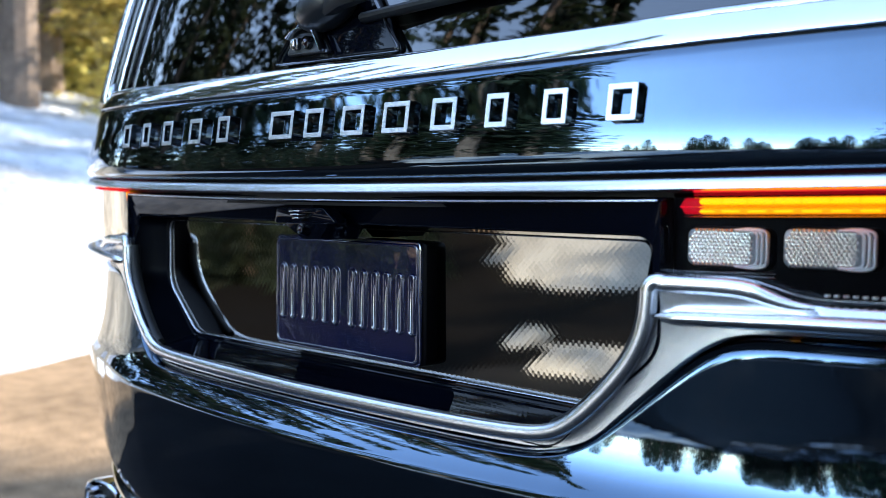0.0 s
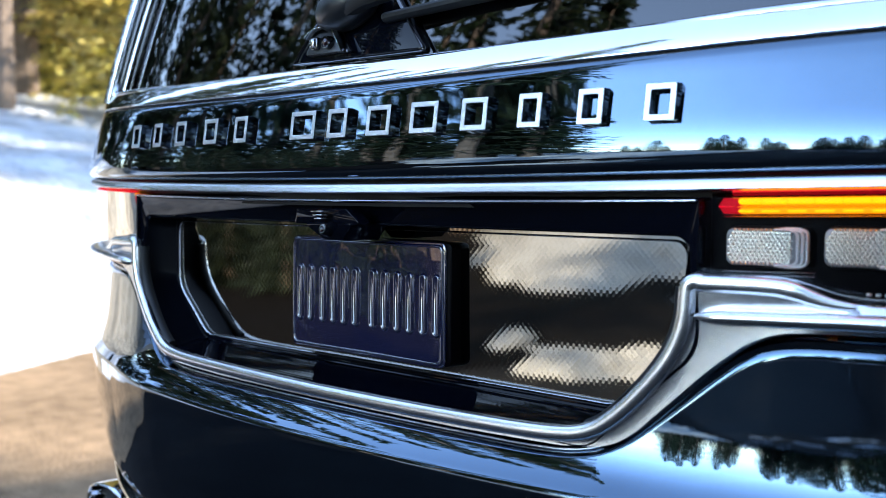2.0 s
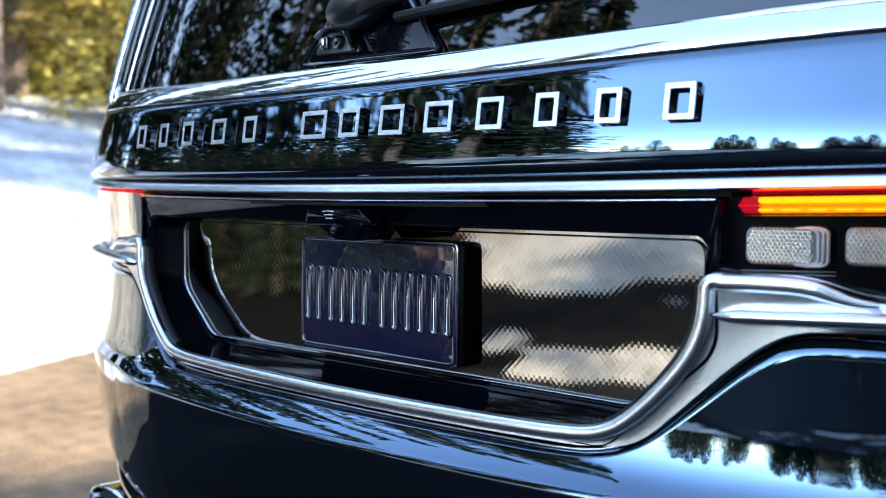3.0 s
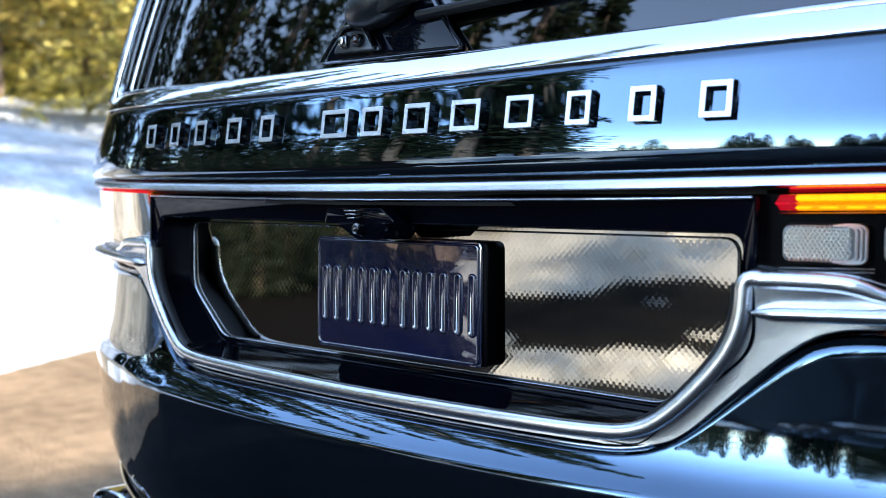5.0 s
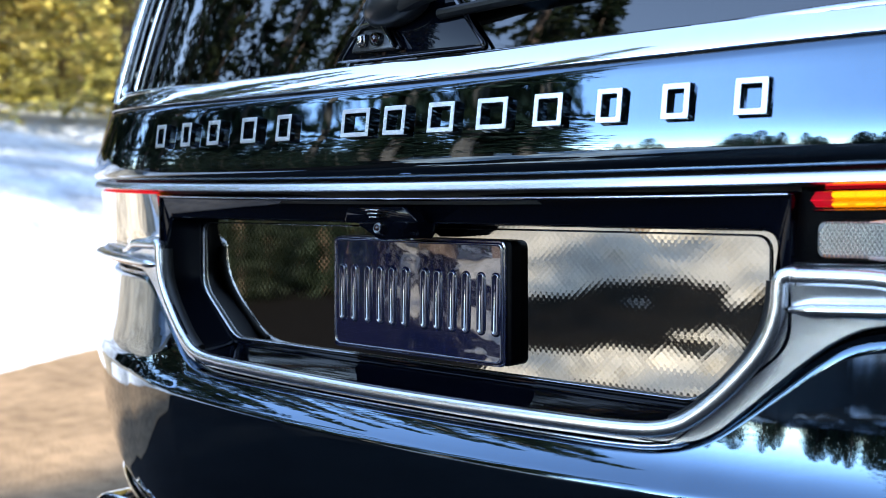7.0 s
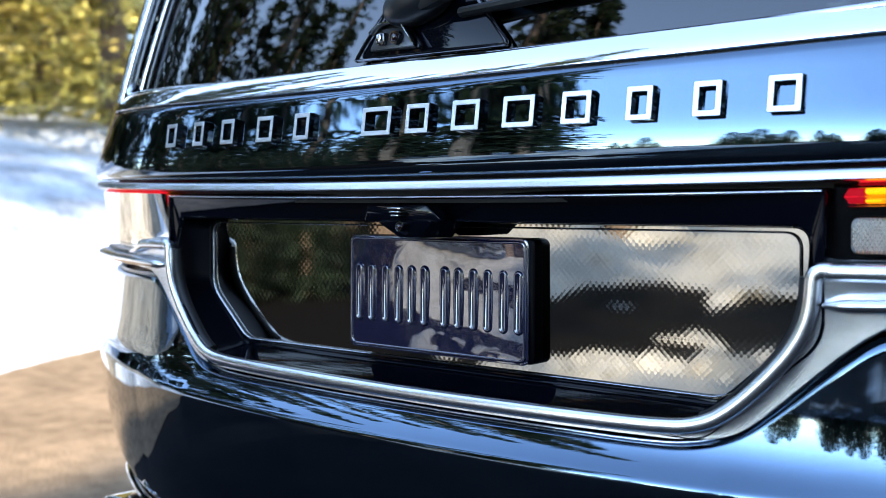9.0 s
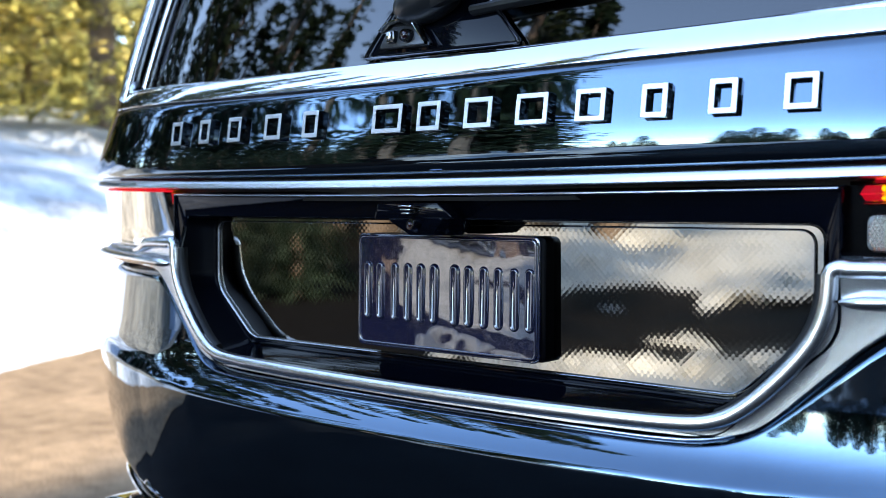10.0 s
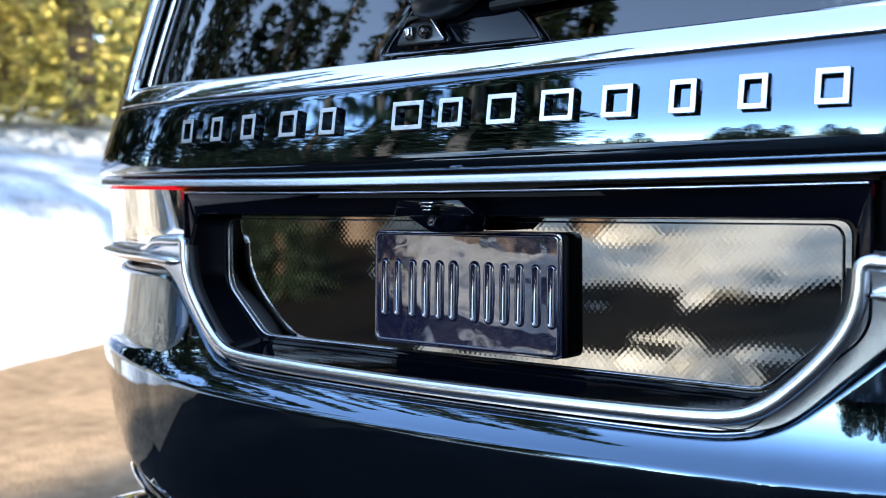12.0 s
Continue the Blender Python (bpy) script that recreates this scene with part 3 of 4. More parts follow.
# silver trim: bead round the recess, flange and wings
inner_half = [(0.0, 0.835), (0.24, 0.836), (0.372, 0.838), (0.412, 0.846), (0.440, 0.864), (0.470, 0.893), (0.497, 0.925), (0.510, 0.950), (0.5155, 0.972), (0.5165, 0.990),
              (0.5170, 1.0015), (0.5250, 1.0060), (0.545, 1.0065), (0.598, 1.0065), (0.617, 1.0035), (0.632, 0.9975), (0.648, 0.9930), (0.668, 0.9915)]


def trim_y(x):
    return -0.066 + 0.9 * bow(x)


half = chaikin([Vector((x, z, 0)) for x, z in inner_half], 3)
inner = [(-p.x, p.y) for p in reversed(half[1:])] + [(p.x, p.y) for p in half]
path = [(x, trim_y(x) - 0.004, z - 0.002 * (abs(x) > 0.53)) for x, z in inner]
scale = [min(1, 0.35 + (0.668 - abs(x)) / 0.08) for x, z in inner]
trim = part("lower_trim", sweep(path, oval(0.0086, 0.0084, 14, 0.8), scale=scale), SATIN, car, "satin silver trim round the recess", 60)

# Black strip added to keep the bead's bright back out of the mirroring sheet.
for sgn in (-1, 1):
    path = [(x * 0.980, trim_y(x) + 0.004, z + 0.002) for x, z in inner if 0.41 < x * sgn < 0.5168]
    part("bead_mask", sweep(path, oval(0.0066, 0.0075, 10)), SEAL, car, "black strip added to hide the trim's back from the sheet", 60)

OUT_X = [0.0, 0.24, 0.38, 0.43, 0.455, 0.505, 0.540, 0.572, 0.600, 0.66, 1.2]
OUT_Z = [0.824, 0.824, 0.826, 0.833, 0.846, 0.893, 0.926, 0.951, 0.962, 0.965, 0.967]
TOP_X = [0.0] + [p[0] for p in inner_half[1:10]] + [0.530, 0.600, 0.620, 0.640, 0.660, 0.690, 1.2]
TOP_Z = [0.835] + [p[1] for p in inner_half[1:10]] + [1.0055, 1.0065, 1.003, 0.996, 0.991, 0.9905, 0.992]


def soft(xs, zs, x, r=0.012):
    return sum(float(np.interp(abs(abs(x) + d * r), xs, zs)) for d in (-1, -0.5, 0, 0.5, 1)) / 5


def wing_y(x, f):
    """f: 0 at the lower edge, 1 at the upper; the plate dishes in between."""
    base = -0.068 + bow(x) * 0.9
    return base + 0.002 * math.sin(math.pi * f) + 0.0036 * (1 - f) ** 1.5


for sgn in (-1, 1):
    us = [u_of(x) for x in np.linspace(0.0, 0.70, 130)] + span(u_of(0.705), 0.93, 34)
    rows = []
    for k in range(-2, 15):
        f = min(1, max(0, k / 13))
        row = []
        for u in us:
            x, y = plan(u, -0.0725, 1.028)
            r = 0.012 if x > 0.55 or x < 0.49 else 0.004
            zl, zh = soft(OUT_X, OUT_Z, x), soft(TOP_X, TOP_Z, x, r)
            flank = min(1, max(0, (x - 0.62) / 0.06))
            dish = wing_y(x, f) - (-0.068 + bow(x) * 0.9)
            bulge = -0.007 * math.sin(math.pi * f) + 0.003
            yy = y - 0.0 + (1 - flank) * dish + flank * bulge
            z = zl + (zh - zl) * f
            if k < 0:
                yy, z = yy + 0.012 * -k / 2, zl - 0.001 * -k
            if k == 14:
                yy, z = yy + 0.016, zh + 0.001
            row.append((sgn * x, yy, z))
        rows.append(row)
    wing = part("trim_wing", loft(rows), SATIN, car, "satin silver wing under the tail lamp", 50)
    # fin of the wing
    path, scale = [], []
    for u in span(u_of(0.527), 0.9, 60):
        x, y = plan(u, -0.079, 1.029)
        path.append((sgn * x, y, float(np.interp(x, (0.527, 0.60, 0.66, 1.1), (0.9730, 0.9750, 0.9765, 0.978)))))
        scale.append(min(1, 0.25 + (x - 0.527) / 0.02))
    part("wing_fin", sweep(path, oval(0.0076, 0.012, 14), scale=scale), SATIN, wing, "", 60)

# bumper
BUMP_TILT = [(0.45, -60), (0.52, -36), (0.58, -20), (0.66, -11), (0.75, -6), (0.773, -4), (0.779, 0), (0.783, 24), (0.786, 42), (0.798, 35), (0.806, 27), (0.816, 19),
             (0.828, 12), (0.845, 7.5), (0.860, 5.5), (0.880, 3), (0.97, 0.5)]
LIP_X = [0.0, 0.34, 0.40, 0.445, 0.479, 0.530, 0.565, 0.592, 0.620, 0.66, 1.3]
LIP_Z = [0.8175, 0.8175, 0.8200, 0.832, 0.855, 0.9015, 0.934, 0.9525, 0.9605, 0.9620, 0.9560]
bump_cache = {}


def bump_y(z):
    key = round(z, 4)
    if key not in bump_cache:
        bump_cache[key] = integrate_tilt(0.785, -0.0985, BUMP_TILT, key)
    return bump_cache[key]


def bump_point(u, z, dy=0.0):
    """The bumper's skin: its ledge is deepest amidships and fades to the corners, and the foot tucks in."""
    x, _ = plan(u, 0, 1.045)
    k = 1 - 0.42 * min(1, max(0, (abs(x) - 0.44) / 0.20))
    y0 = -0.057 + (bump_y(z) + 0.057) * k
    w = float(np.interp(z, (0.45, 0.60, 0.70, 0.773, 0.787, 0.805, 0.86, 0.97), (0.980, 1.017, 1.033, 1.043, 1.044, 1.032, 1.021, 1.016))) - dy
    x, y = plan(u, y0 + dy, w)
    return x, y, z


def crease_lift(x):
    return 0.014 * min(1, abs(x) / 0.9) ** 2


heights = [0.0, 0.06, 0.13, 0.2, 0.28, 0.36, 0.44, 0.52, 0.60, 0.67, 0.74, 0.80, 0.86, 0.88, 0.90, 0.92, 0.94, 0.955, 0.97, 0.985, 1.0]
us = span(-1, 1, 240)
rows = []
low = [0.50 + 0.273 * k / 16 for k in range(17)] + [0.7765, 0.779, 0.781, 0.783, 0.785, 0.787]
for z in low:
    row = []
    for u in us:
        x, y, _ = bump_point(u, z)
        row.append((x, y, z + crease_lift(x) + 0.6 * max(0, 0.6 - z) * min(1, abs(x)) ** 2))
    rows.append(row)
for f in heights[1:]:
    row = []
    for u in us:
        x, _ = plan(u, 0, 1.045)
        q = bump_point(u, 0.787 + (soft(LIP_X, LIP_Z, x, 0.02) - 0.787) * f, 0.012 * max(0, (f - 0.88) / 0.12) ** 2)
        row.append((q[0], q[1], q[2] + crease_lift(x) * (1 - f)))
    rows.append(row)
for dy, dz in ((0.0138, 0.0012), (0.0160, 0.0024), (0.0190, 0.0034), (0.0225, 0.0038), (0.028, 0.0036), (0.04, 0.001)):
    row = []
    for u in us:
        x, _ = plan(u, 0, 1.045)
        x, y, z = bump_point(u, soft(LIP_X, LIP_Z, x, 0.02), dy)
        row.append((x, y, z + dz))
    rows.append(row)
part("bumper", loft(rows), PAINT, car, "glossy navy bumper with a stepped ledge", 50)
# Light caught by the rolled bumper lip, added as a thin silver strip.
path = []
for x in np.linspace(-0.60, 0.60, 121):
    p = bump_point(u_of(x), soft(LIP_X, LIP_Z, x, 0.02), 0.0125)
    path.append((p[0], p[1], p[2] + 0.0016))
part("bumper_glint", sweep(path, oval(0.0017, 0.0020, 8)), GLINT_SILVER, car, "thin silver strip drawn as the glint on the bumper's lip", 60)
# dark gap behind bumper and trim
rows = []
for dz in (-0.012, 0.02):
    row = []
    for u in us:
        x, _ = plan(u, 0, 1.03)
        z = soft(LIP_X, LIP_Z, x, 0.02) + dz
        x, y = plan(u, -0.040, 1.005)
        row.append((x, y, z))
    rows.append(row)
part("bumper_gap", loft(rows), SEAL, car)
part("bumper_valance", band([(0.30, 0.10, 0.93), (0.36, 0.05, 0.95), (0.50, -0.030, 0.97), (0.56, -0.040, 0.98), (0.62, -0.02, 0.98)], lift=lambda x: 0.05 * min(1, abs(x))), MATT, car, "matt black lower valance", 60)
part("valance_strip", ridge(0.512, 0.524, -0.03, -0.062, 0.985, lift=lambda x: 0.05 * min(1, abs(x))), BLACK, car)
for sgn in (-1, 1):
    bm = bmesh.new()
    rows = []
    for dy, k in ((0.16, 0.96), (0.0, 1.0), (-0.006, 0.97), (-0.007, 0.93), (0.0, 0.9), (0.14, 0.86)):
        rows.append([(sgn * 0.805 + a * k, 0.055 + dy, 0.487 + b * k) for a, b in oval(0.075, 0.045, 28, 0.8)])
    loft(rows, bm, True)
    part("exhaust_tip", recalc(bm), CHROME, car, "chrome oval exhaust tip", 50)

# tail lamps
for sgn in (-1, 1):
    us = span(u_of(0.5335) * sgn, 0.95 * sgn, 70)
    lamp = part("tail_lamp", band([(0.962, -0.046, 1.03), (1.0795, -0.046, 1.03), (1.0835, -0.052, 1.035)], us), LAMP_BODY, car,
                "lit tail lamp with amber bar and clear modules" if sgn > 0 else "tail lamp washed by mirrored snow", 30)
    part("lens", band([(0.960, -0.055, 1.028), (0.968, -0.0645, 1.031), (1.02, -0.0670, 1.036), (1.068, -0.0692, 1.046), (1.0805, -0.0698, 1.049), (1.0835, -0.058, 1.046)], us), LENS, lamp, "clear lamp cover", 60)
    part("side_reflector", band([(0.966, -0.0585, 1.026), (1.02, -0.0620, 1.032), (1.068, -0.0640, 1.041)], span(u_of(0.80) * sgn, 0.95 * sgn, 40)), REFLECTOR, lamp, "pale reflector round the lamp's flank", 60)
    part("red_bar", ridge(1.0842, 1.0895, -0.056, -0.070, 1.05, span(u_of(0.556) * sgn, 0.93 * sgn, 60)), RED, lamp, "glowing red line")
    part("amber_bar", ridge(1.0718, 1.0792, -0.050, -0.060, 1.04, span(u_of(0.556) * sgn, 0.93 * sgn, 60)), AMBER, lamp, "glowing amber bar")
    part("amber_core", ridge(1.0702, 1.0714, -0.050, -0.061, 1.04, span(u_of(0.552) * sgn, 0.93 * sgn, 60)), AMBER, lamp)
    low_bar = part("amber_bar", ridge(1.0640, 1.0698, -0.050, -0.060, 1.04, span(u_of(0.556) * sgn, 0.93 * sgn, 60)), AMBER, lamp, "glowing amber bar")
    for k in range(14):
        xc = 0.560 + 0.0235 * k
        part("bright_cell", ridge(1.0652, 1.0680, -0.056, -0.0606, 1.04, span(u_of(xc) * sgn, u_of(xc + 0.0165) * sgn, 6)), AMBER_HOT, low_bar)
        part("bright_cell", ridge(1.0728, 1.0786, -0.056, -0.0606, 1.04, span(u_of(xc) * sgn, u_of(xc + 0.0228) * sgn, 6)), AMBER_HOT, low_bar)
    part("tip_line", ridge(1.0702, 1.0714, -0.056, -0.0625, 1.04, span(u_of(0.5440) * sgn, u_of(0.5575) * sgn, 6)), RED, lamp, "brighter red line")
    tip = [(sgn * 0.5375, 1.0764), (sgn * 0.5420, 1.0690), (sgn * 0.5575, 1.0688), (sgn * 0.5575, 1.0838), (sgn * 0.5420, 1.0836)]
    part("red_cap", slab(rounded(tip, 0.002, 3), lambda x, z: -0.060 + bow(x), 0.008, 0.002), RED_DIM, lamp, "glowing red tip")
    part("silver_line", ridge(1.0610, 1.0622, -0.050, -0.058, 1.04, span(u_of(0.545) * sgn, 0.93 * sgn, 60)), SATIN, lamp)
    for k in range(8):
        xd = 0.668 + 0.0075 * k
        part("small_diode", box(sgn * xd - 0.0016, sgn * xd + 0.0016, -0.056 + bow(xd), -0.050 + bow(xd), 0.9985, 1.0010, 0.0006), REFLECTOR, lamp)
    edge_pts = [(x, soft(TOP_X, TOP_Z, x) + 0.0062) for x in np.linspace(0.545, 0.84, 60)]
    part("lens_edge", sweep([(sgn * x, -0.0665 + bow(x), z) for x, z in edge_pts], oval(0.0007, 0.0009, 6)), SATIN, lamp, "", 60)
    for x0, x1 in ((0.541, 0.620), (0.629, 0.708), (0.717, 0.796)):
        zl, zh = 1.0150 + rise(x0), 1.0530 + rise(x0)
        o = rounded([(sgn * x0, zl), (sgn * x1, zl), (sgn * x1, zh), (sgn * x0, zh)], 0.010, 4)
        mod = part("reverse_module", slab(o, lambda x, z: -0.0515 + bow(x), 0.012, 0.004), LAMP_BODY, lamp, "clear module with small prisms")
        xe = x1 - 0.014
        o = rounded([(sgn * (x0 + 0.002), zl + 0.002), (sgn * xe, zl + 0.002), (sgn * xe, zh - 0.002), (sgn * (x0 + 0.002), zh - 0.002)], 0.008, 4)
        part("module_plate", slab(o, lambda x, z: -0.0545 + bow(x), 0.004, 0.001), MODULE_BACK, mod)
        bm = bmesh.new()
        for j in range(10):
            for i in range(17):
                px = x0 + 0.0045 + (i + 0.5 * (j % 2)) * 0.0041
                pz = zl + 0.0045 + j * 0.0033
                corner = max(0, abs(pz - (zl + zh) / 2) - (zh - zl) / 2 + 0.009)
                if px > xe - 0.002 - corner * 0.5 or px < x0 + 0.0035 + corner * 0.6 or pz > zh - 0.0035:
                    continue
                q = [bm.verts.new((sgn * (px + a), -0.0548 + bow(px), pz + b)) for a, b in ((-0.00195, 0), (0, -0.0029), (0.00195, 0), (0, 0.0029))]
                tip = bm.verts.new((sgn * px, -0.0572 + bow(px), pz + 0.0004))
                for a in range(4):
                    bm.faces.new((q[a], q[(a + 1) % 4], tip))
        part("prisms", recalc(bm), PRISM, mod, "", 0)
        for n_step, d in enumerate((0.0115, 0.0075, 0.0035)):
            xr, zt, zb = x1 - d, zh - 0.0025 + 0.0006 * n_step, zl + 0.0025 - 0.0006 * n_step
            hoop = chaikin([Vector(q) for q in ((xr - 0.020, zt), (xr - 0.007, zt), (xr, zt - 0.003), (xr, zt - 0.010), (xr, zb + 0.010), (xr, zb + 0.003), (xr - 0.007, zb), (xr - 0.020, zb))], 2)
            part("module_rib", sweep([(sgn * q.x, -0.0545 + 0.0006 * n_step + bow(q.x), q.y) for q in hoop], oval(0.0013, 0.0028, 8)), REFLECTOR, mod)
    for zz in (1.010, 1.0065):
        part("lamp_line", ridge(zz, zz + 0.0012, -0.05, -0.0555, 1.04, span(u_of(0.545) * sgn, u_of(0.63) * sgn, 12)), SATIN, lamp)

# wiper cover, rear camera, wiper
def glass_y(x, z):
    return tail(x, z) + 0.044


cover = part("wiper_cover", slab(rounded([(-0.116, 1.2610), (0.137, 1.2580), (0.085, 1.3130), (0.050, 1.350), (-0.020, 1.385), (-0.058, 1.345)], 0.008, 4),
                                 lambda x, z: glass_y(x, z) - 0.009, 0.02, 0.003), FASCIA_BLACK, car, "gloss black wiper motor cover")
rim = chaikin([Vector(q) for q in ((-0.060, 1.345), (-0.119, 1.2605), (-0.112, 1.2590), (0.128, 1.2565), (0.136, 1.2575), (0.132, 1.266), (0.085, 1.3140), (0.050, 1.352))], 2)
part("cover_rim", sweep([(q.x, glass_y(q.x, q.y) - 0.011, q.y) for q in rim], oval(0.0024, 0.0036, 8)), BLACK, cover, "", 60)
pod_o = [(-0.090, 1.2690), (0.003, 1.2665), (-0.020, 1.290), (-0.030, 1.3010), (-0.068, 1.3025), (-0.079, 1.295)]
pod = part("rear_camera", slab(rounded(pod_o, 0.004, 4), lambda x, z: glass_y(x, z) - 0.016, 0.014, 0.0015), MATT, car, "small rear camera under a chrome hood")
part("face", slab(rounded([(cx * 0.93 - 0.003, 1.2675 + (cz - 1.2675) * 0.80 + 0.0015) for cx, cz in pod_o], 0.004, 4), lambda x, z: glass_y(x, z) - 0.0185, 0.004, 0.001), FACE_GREY, pod, "dark grey face plate")
path = chaikin([Vector(q) for q in ((-0.083, 1.291), (-0.069, 1.3040), (-0.030, 1.3025), (-0.018, 1.2900), (0.003, 1.2680))], 2)
part("hood", sweep([(q.x, glass_y(q.x, q.y) - 0.022, q.y) for q in path], oval(0.0024, 0.008, 10)), CHROME, pod, "chrome hood", 60)
cx, cz = -0.0615, 1.2825
y = glass_y(cx, cz)
jet = part("washer_jet", box(cx - 0.008, cx + 0.006, y - 0.026, y - 0.014, cz - 0.0085, cz + 0.0085, 0.003), BLACK, pod, "square washer jet")
part("jet_nozzle", box(cx - 0.0055, cx + 0.0035, y - 0.030, y - 0.02, cz - 0.005, cz + 0.006, 0.002), CHROME, jet, "chrome nozzle")
cx, cz = -0.0365, 1.2820
y = glass_y(cx, cz)
bm = bmesh.new()
bmesh.ops.create_cone(bm, cap_ends=True, segments=28, radius1=0.0098, radius2=0.0085, depth=0.012,
                      matrix=Matrix.Translation((cx, y - 0.020, cz)) @ Matrix.Rotation(radians(90), 4, "X"))
lens_ring = part("lens_ring", bm, BLACK, pod, "", 30)
bm = bmesh.new()
loft([[(cx + r * math.cos(a), y - d, cz + r * math.sin(a)) for a in np.linspace(0, 6.283, 28, endpoint=False)]
      for r, d in ((0.0085, 0.026), (0.0080, 0.0275), (0.0068, 0.0275), (0.0062, 0.026))], bm, True)
part("bezel", recalc(bm), BLACK, lens_ring, "", 60)
bm = bmesh.new()
bmesh.ops.create_uvsphere(bm, u_segments=20, v_segments=12, radius=0.0062, matrix=Matrix.Translation((cx, y - 0.0235, cz)))
part("lens", bm, RED_EYE, lens_ring, "dark red camera lens", 60)
wiper = part("wiper", sweep([(x, glass_y(x, z) - d, z) for x, z, d in ((0.0, 1.318, 0.034), (0.05, 1.330, 0.046), (0.12, 1.336, 0.046), (0.25, 1.345, 0.036),
                                                                    (0.36, 1.352, 0.026))], oval(0.013, 0.011, 12, 0.7), scale=[0.9, 1.2, 1.0, 0.75, 0.5]), MATT, car, "black rear wiper at rest")
bm = bmesh.new()
bmesh.ops.create_uvsphere(bm, u_segments=28, v_segments=16, radius=1, matrix=Matrix.LocRotScale((-0.006, glass_y(0, 1.325) - 0.026, 1.326), Euler((radians(-20), radians(-14), 0)), (0.056, 0.030, 0.029)))
part("pivot_cap", bm, WIPER_GREY, wiper, "smooth dark grey pivot cap", 60)
part("blade", sweep([(x, glass_y(x, 1.300 + 0.05 * x) - 0.012, 1.302 + 0.05 * x) for x in np.linspace(0.06, 0.50, 12)], oval(0.007, 0.010, 10)), SEAL, wiper)

# flanks, cabin, roof, bonnet and wheels
AXLES = (1.02, 4.12)


def arch(y):
    z = 0.40
    for a in AXLES:
        d = 0.46 ** 2 - (y - a) ** 2
        if d > 0:
            z = max(z, 0.40 + math.sqrt(d))
    return z


def flank_w(z, y):
    w = float(np.interp(z, (0.35, 0.6, 1.1, 1.24, 1.44, 1.8, 1.88), (1.01, 1.045, 1.05, 1.045, 1.035, 0.94, 0.88)))
    return w * float(np.interp(y, (0.5, 3.6, 4.8, 5.25), (1, 1, 0.96, 0.80)))


for sgn in (-1, 1):
    ys = [0.548 + (5.25 - 0.548) * i / 140 for i in range(141)]
    rows = []
    for k in range(9):
        row = []
        for y in ys:
            z0 = arch(y)
            top = float(np.interp(y, (0.5, 3.7, 5.25), (1.245, 1.22, 1.08)))
            z = z0 + (top - z0) * k / 8
            row.append((sgn * flank_w(z, y), y, z))
        rows.append(row)
    part("body_side", loft(rows), PAINT, car, "", 60)
    rows = []
    for k in range(8):
        row = []
        for i in range(60):
            f = i / 59
            z = 1.245 + (1.82 - 1.245) * k / 7
            y0, y1 = 0.548, 4.0 - 1.05 * (z - 1.245) / 0.575
            y = y0 + (y1 - y0) * f
            row.append((sgn * flank_w(z, 1), y, z))
        rows.append(row)
    part("cabin_side", loft(rows), PAINT, car, "", 60)
    for y0, y1 in ((0.62, 1.45), (1.55, 2.35), (2.45, 3.25)):
        rows = [[(sgn * (flank_w(z, 1) + 0.004), y, z) for y in np.linspace(y0, y1 - 0.5 * (z - 1.28) * (y1 > 3), 8)] for z in np.linspace(1.28, 1.70, 8)]
        part("side_window", loft(rows), BLACK, car, "dark side window", 60)
rows = []
for i in range(40):
    f = i / 39
    y = 0.17 + (3.0 - 0.17) * f
    zr = 1.86 + 0.06 * math.sin(math.pi * min(1, f * 1.1)) ** 0.6
    half_w = 0.93 if f > 0.1 else 0.80 + 1.3 * f
    rows.append([(half_w * a, y + (0.1 * abs(a) ** 2 if f < 0.1 else 0), zr - 0.09 * abs(a) ** 4) for a in np.linspace(-1, 1, 25)])
part("roof", loft(rows), PAINT, car, "", 60)
rows = [[(0.93 * a * (0.95 + 0.08 * f), 3.0 + 1.0 * f + 0.1 * (1 - a * a), 1.84 - 0.60 * f) for a in np.linspace(-1, 1, 21)] for f in np.linspace(0, 1, 10)]
part("windscreen", loft(rows), BLACK, car, "", 60)
rows = [[(1.0 * a * (1 - 0.08 * f), 3.95 + 1.25 * f, 1.24 - 0.14 * f - 0.05 * a ** 4 + 0.03 * math.sin(math.pi * f)) for a in np.linspace(-1, 1, 21)] for f in np.linspace(0, 1, 14)]
part("bonnet", loft(rows), PAINT, car, "", 60)
rows = [[(0.92 * a, 5.2 + 0.12 * (1 - a * a) * math.sin(math.pi * f) + 0.03 - 0.05 * a ** 4, 0.40 + 0.71 * f) for a in np.linspace(-1, 1, 21)] for f in np.linspace(0, 1, 10)]
part("front_end", loft(rows), PAINT, car, "", 60)
part("underbody", box(-0.98, 0.98, 0.15, 5.1, 0.32, 0.46, 0.03), MATT, car)
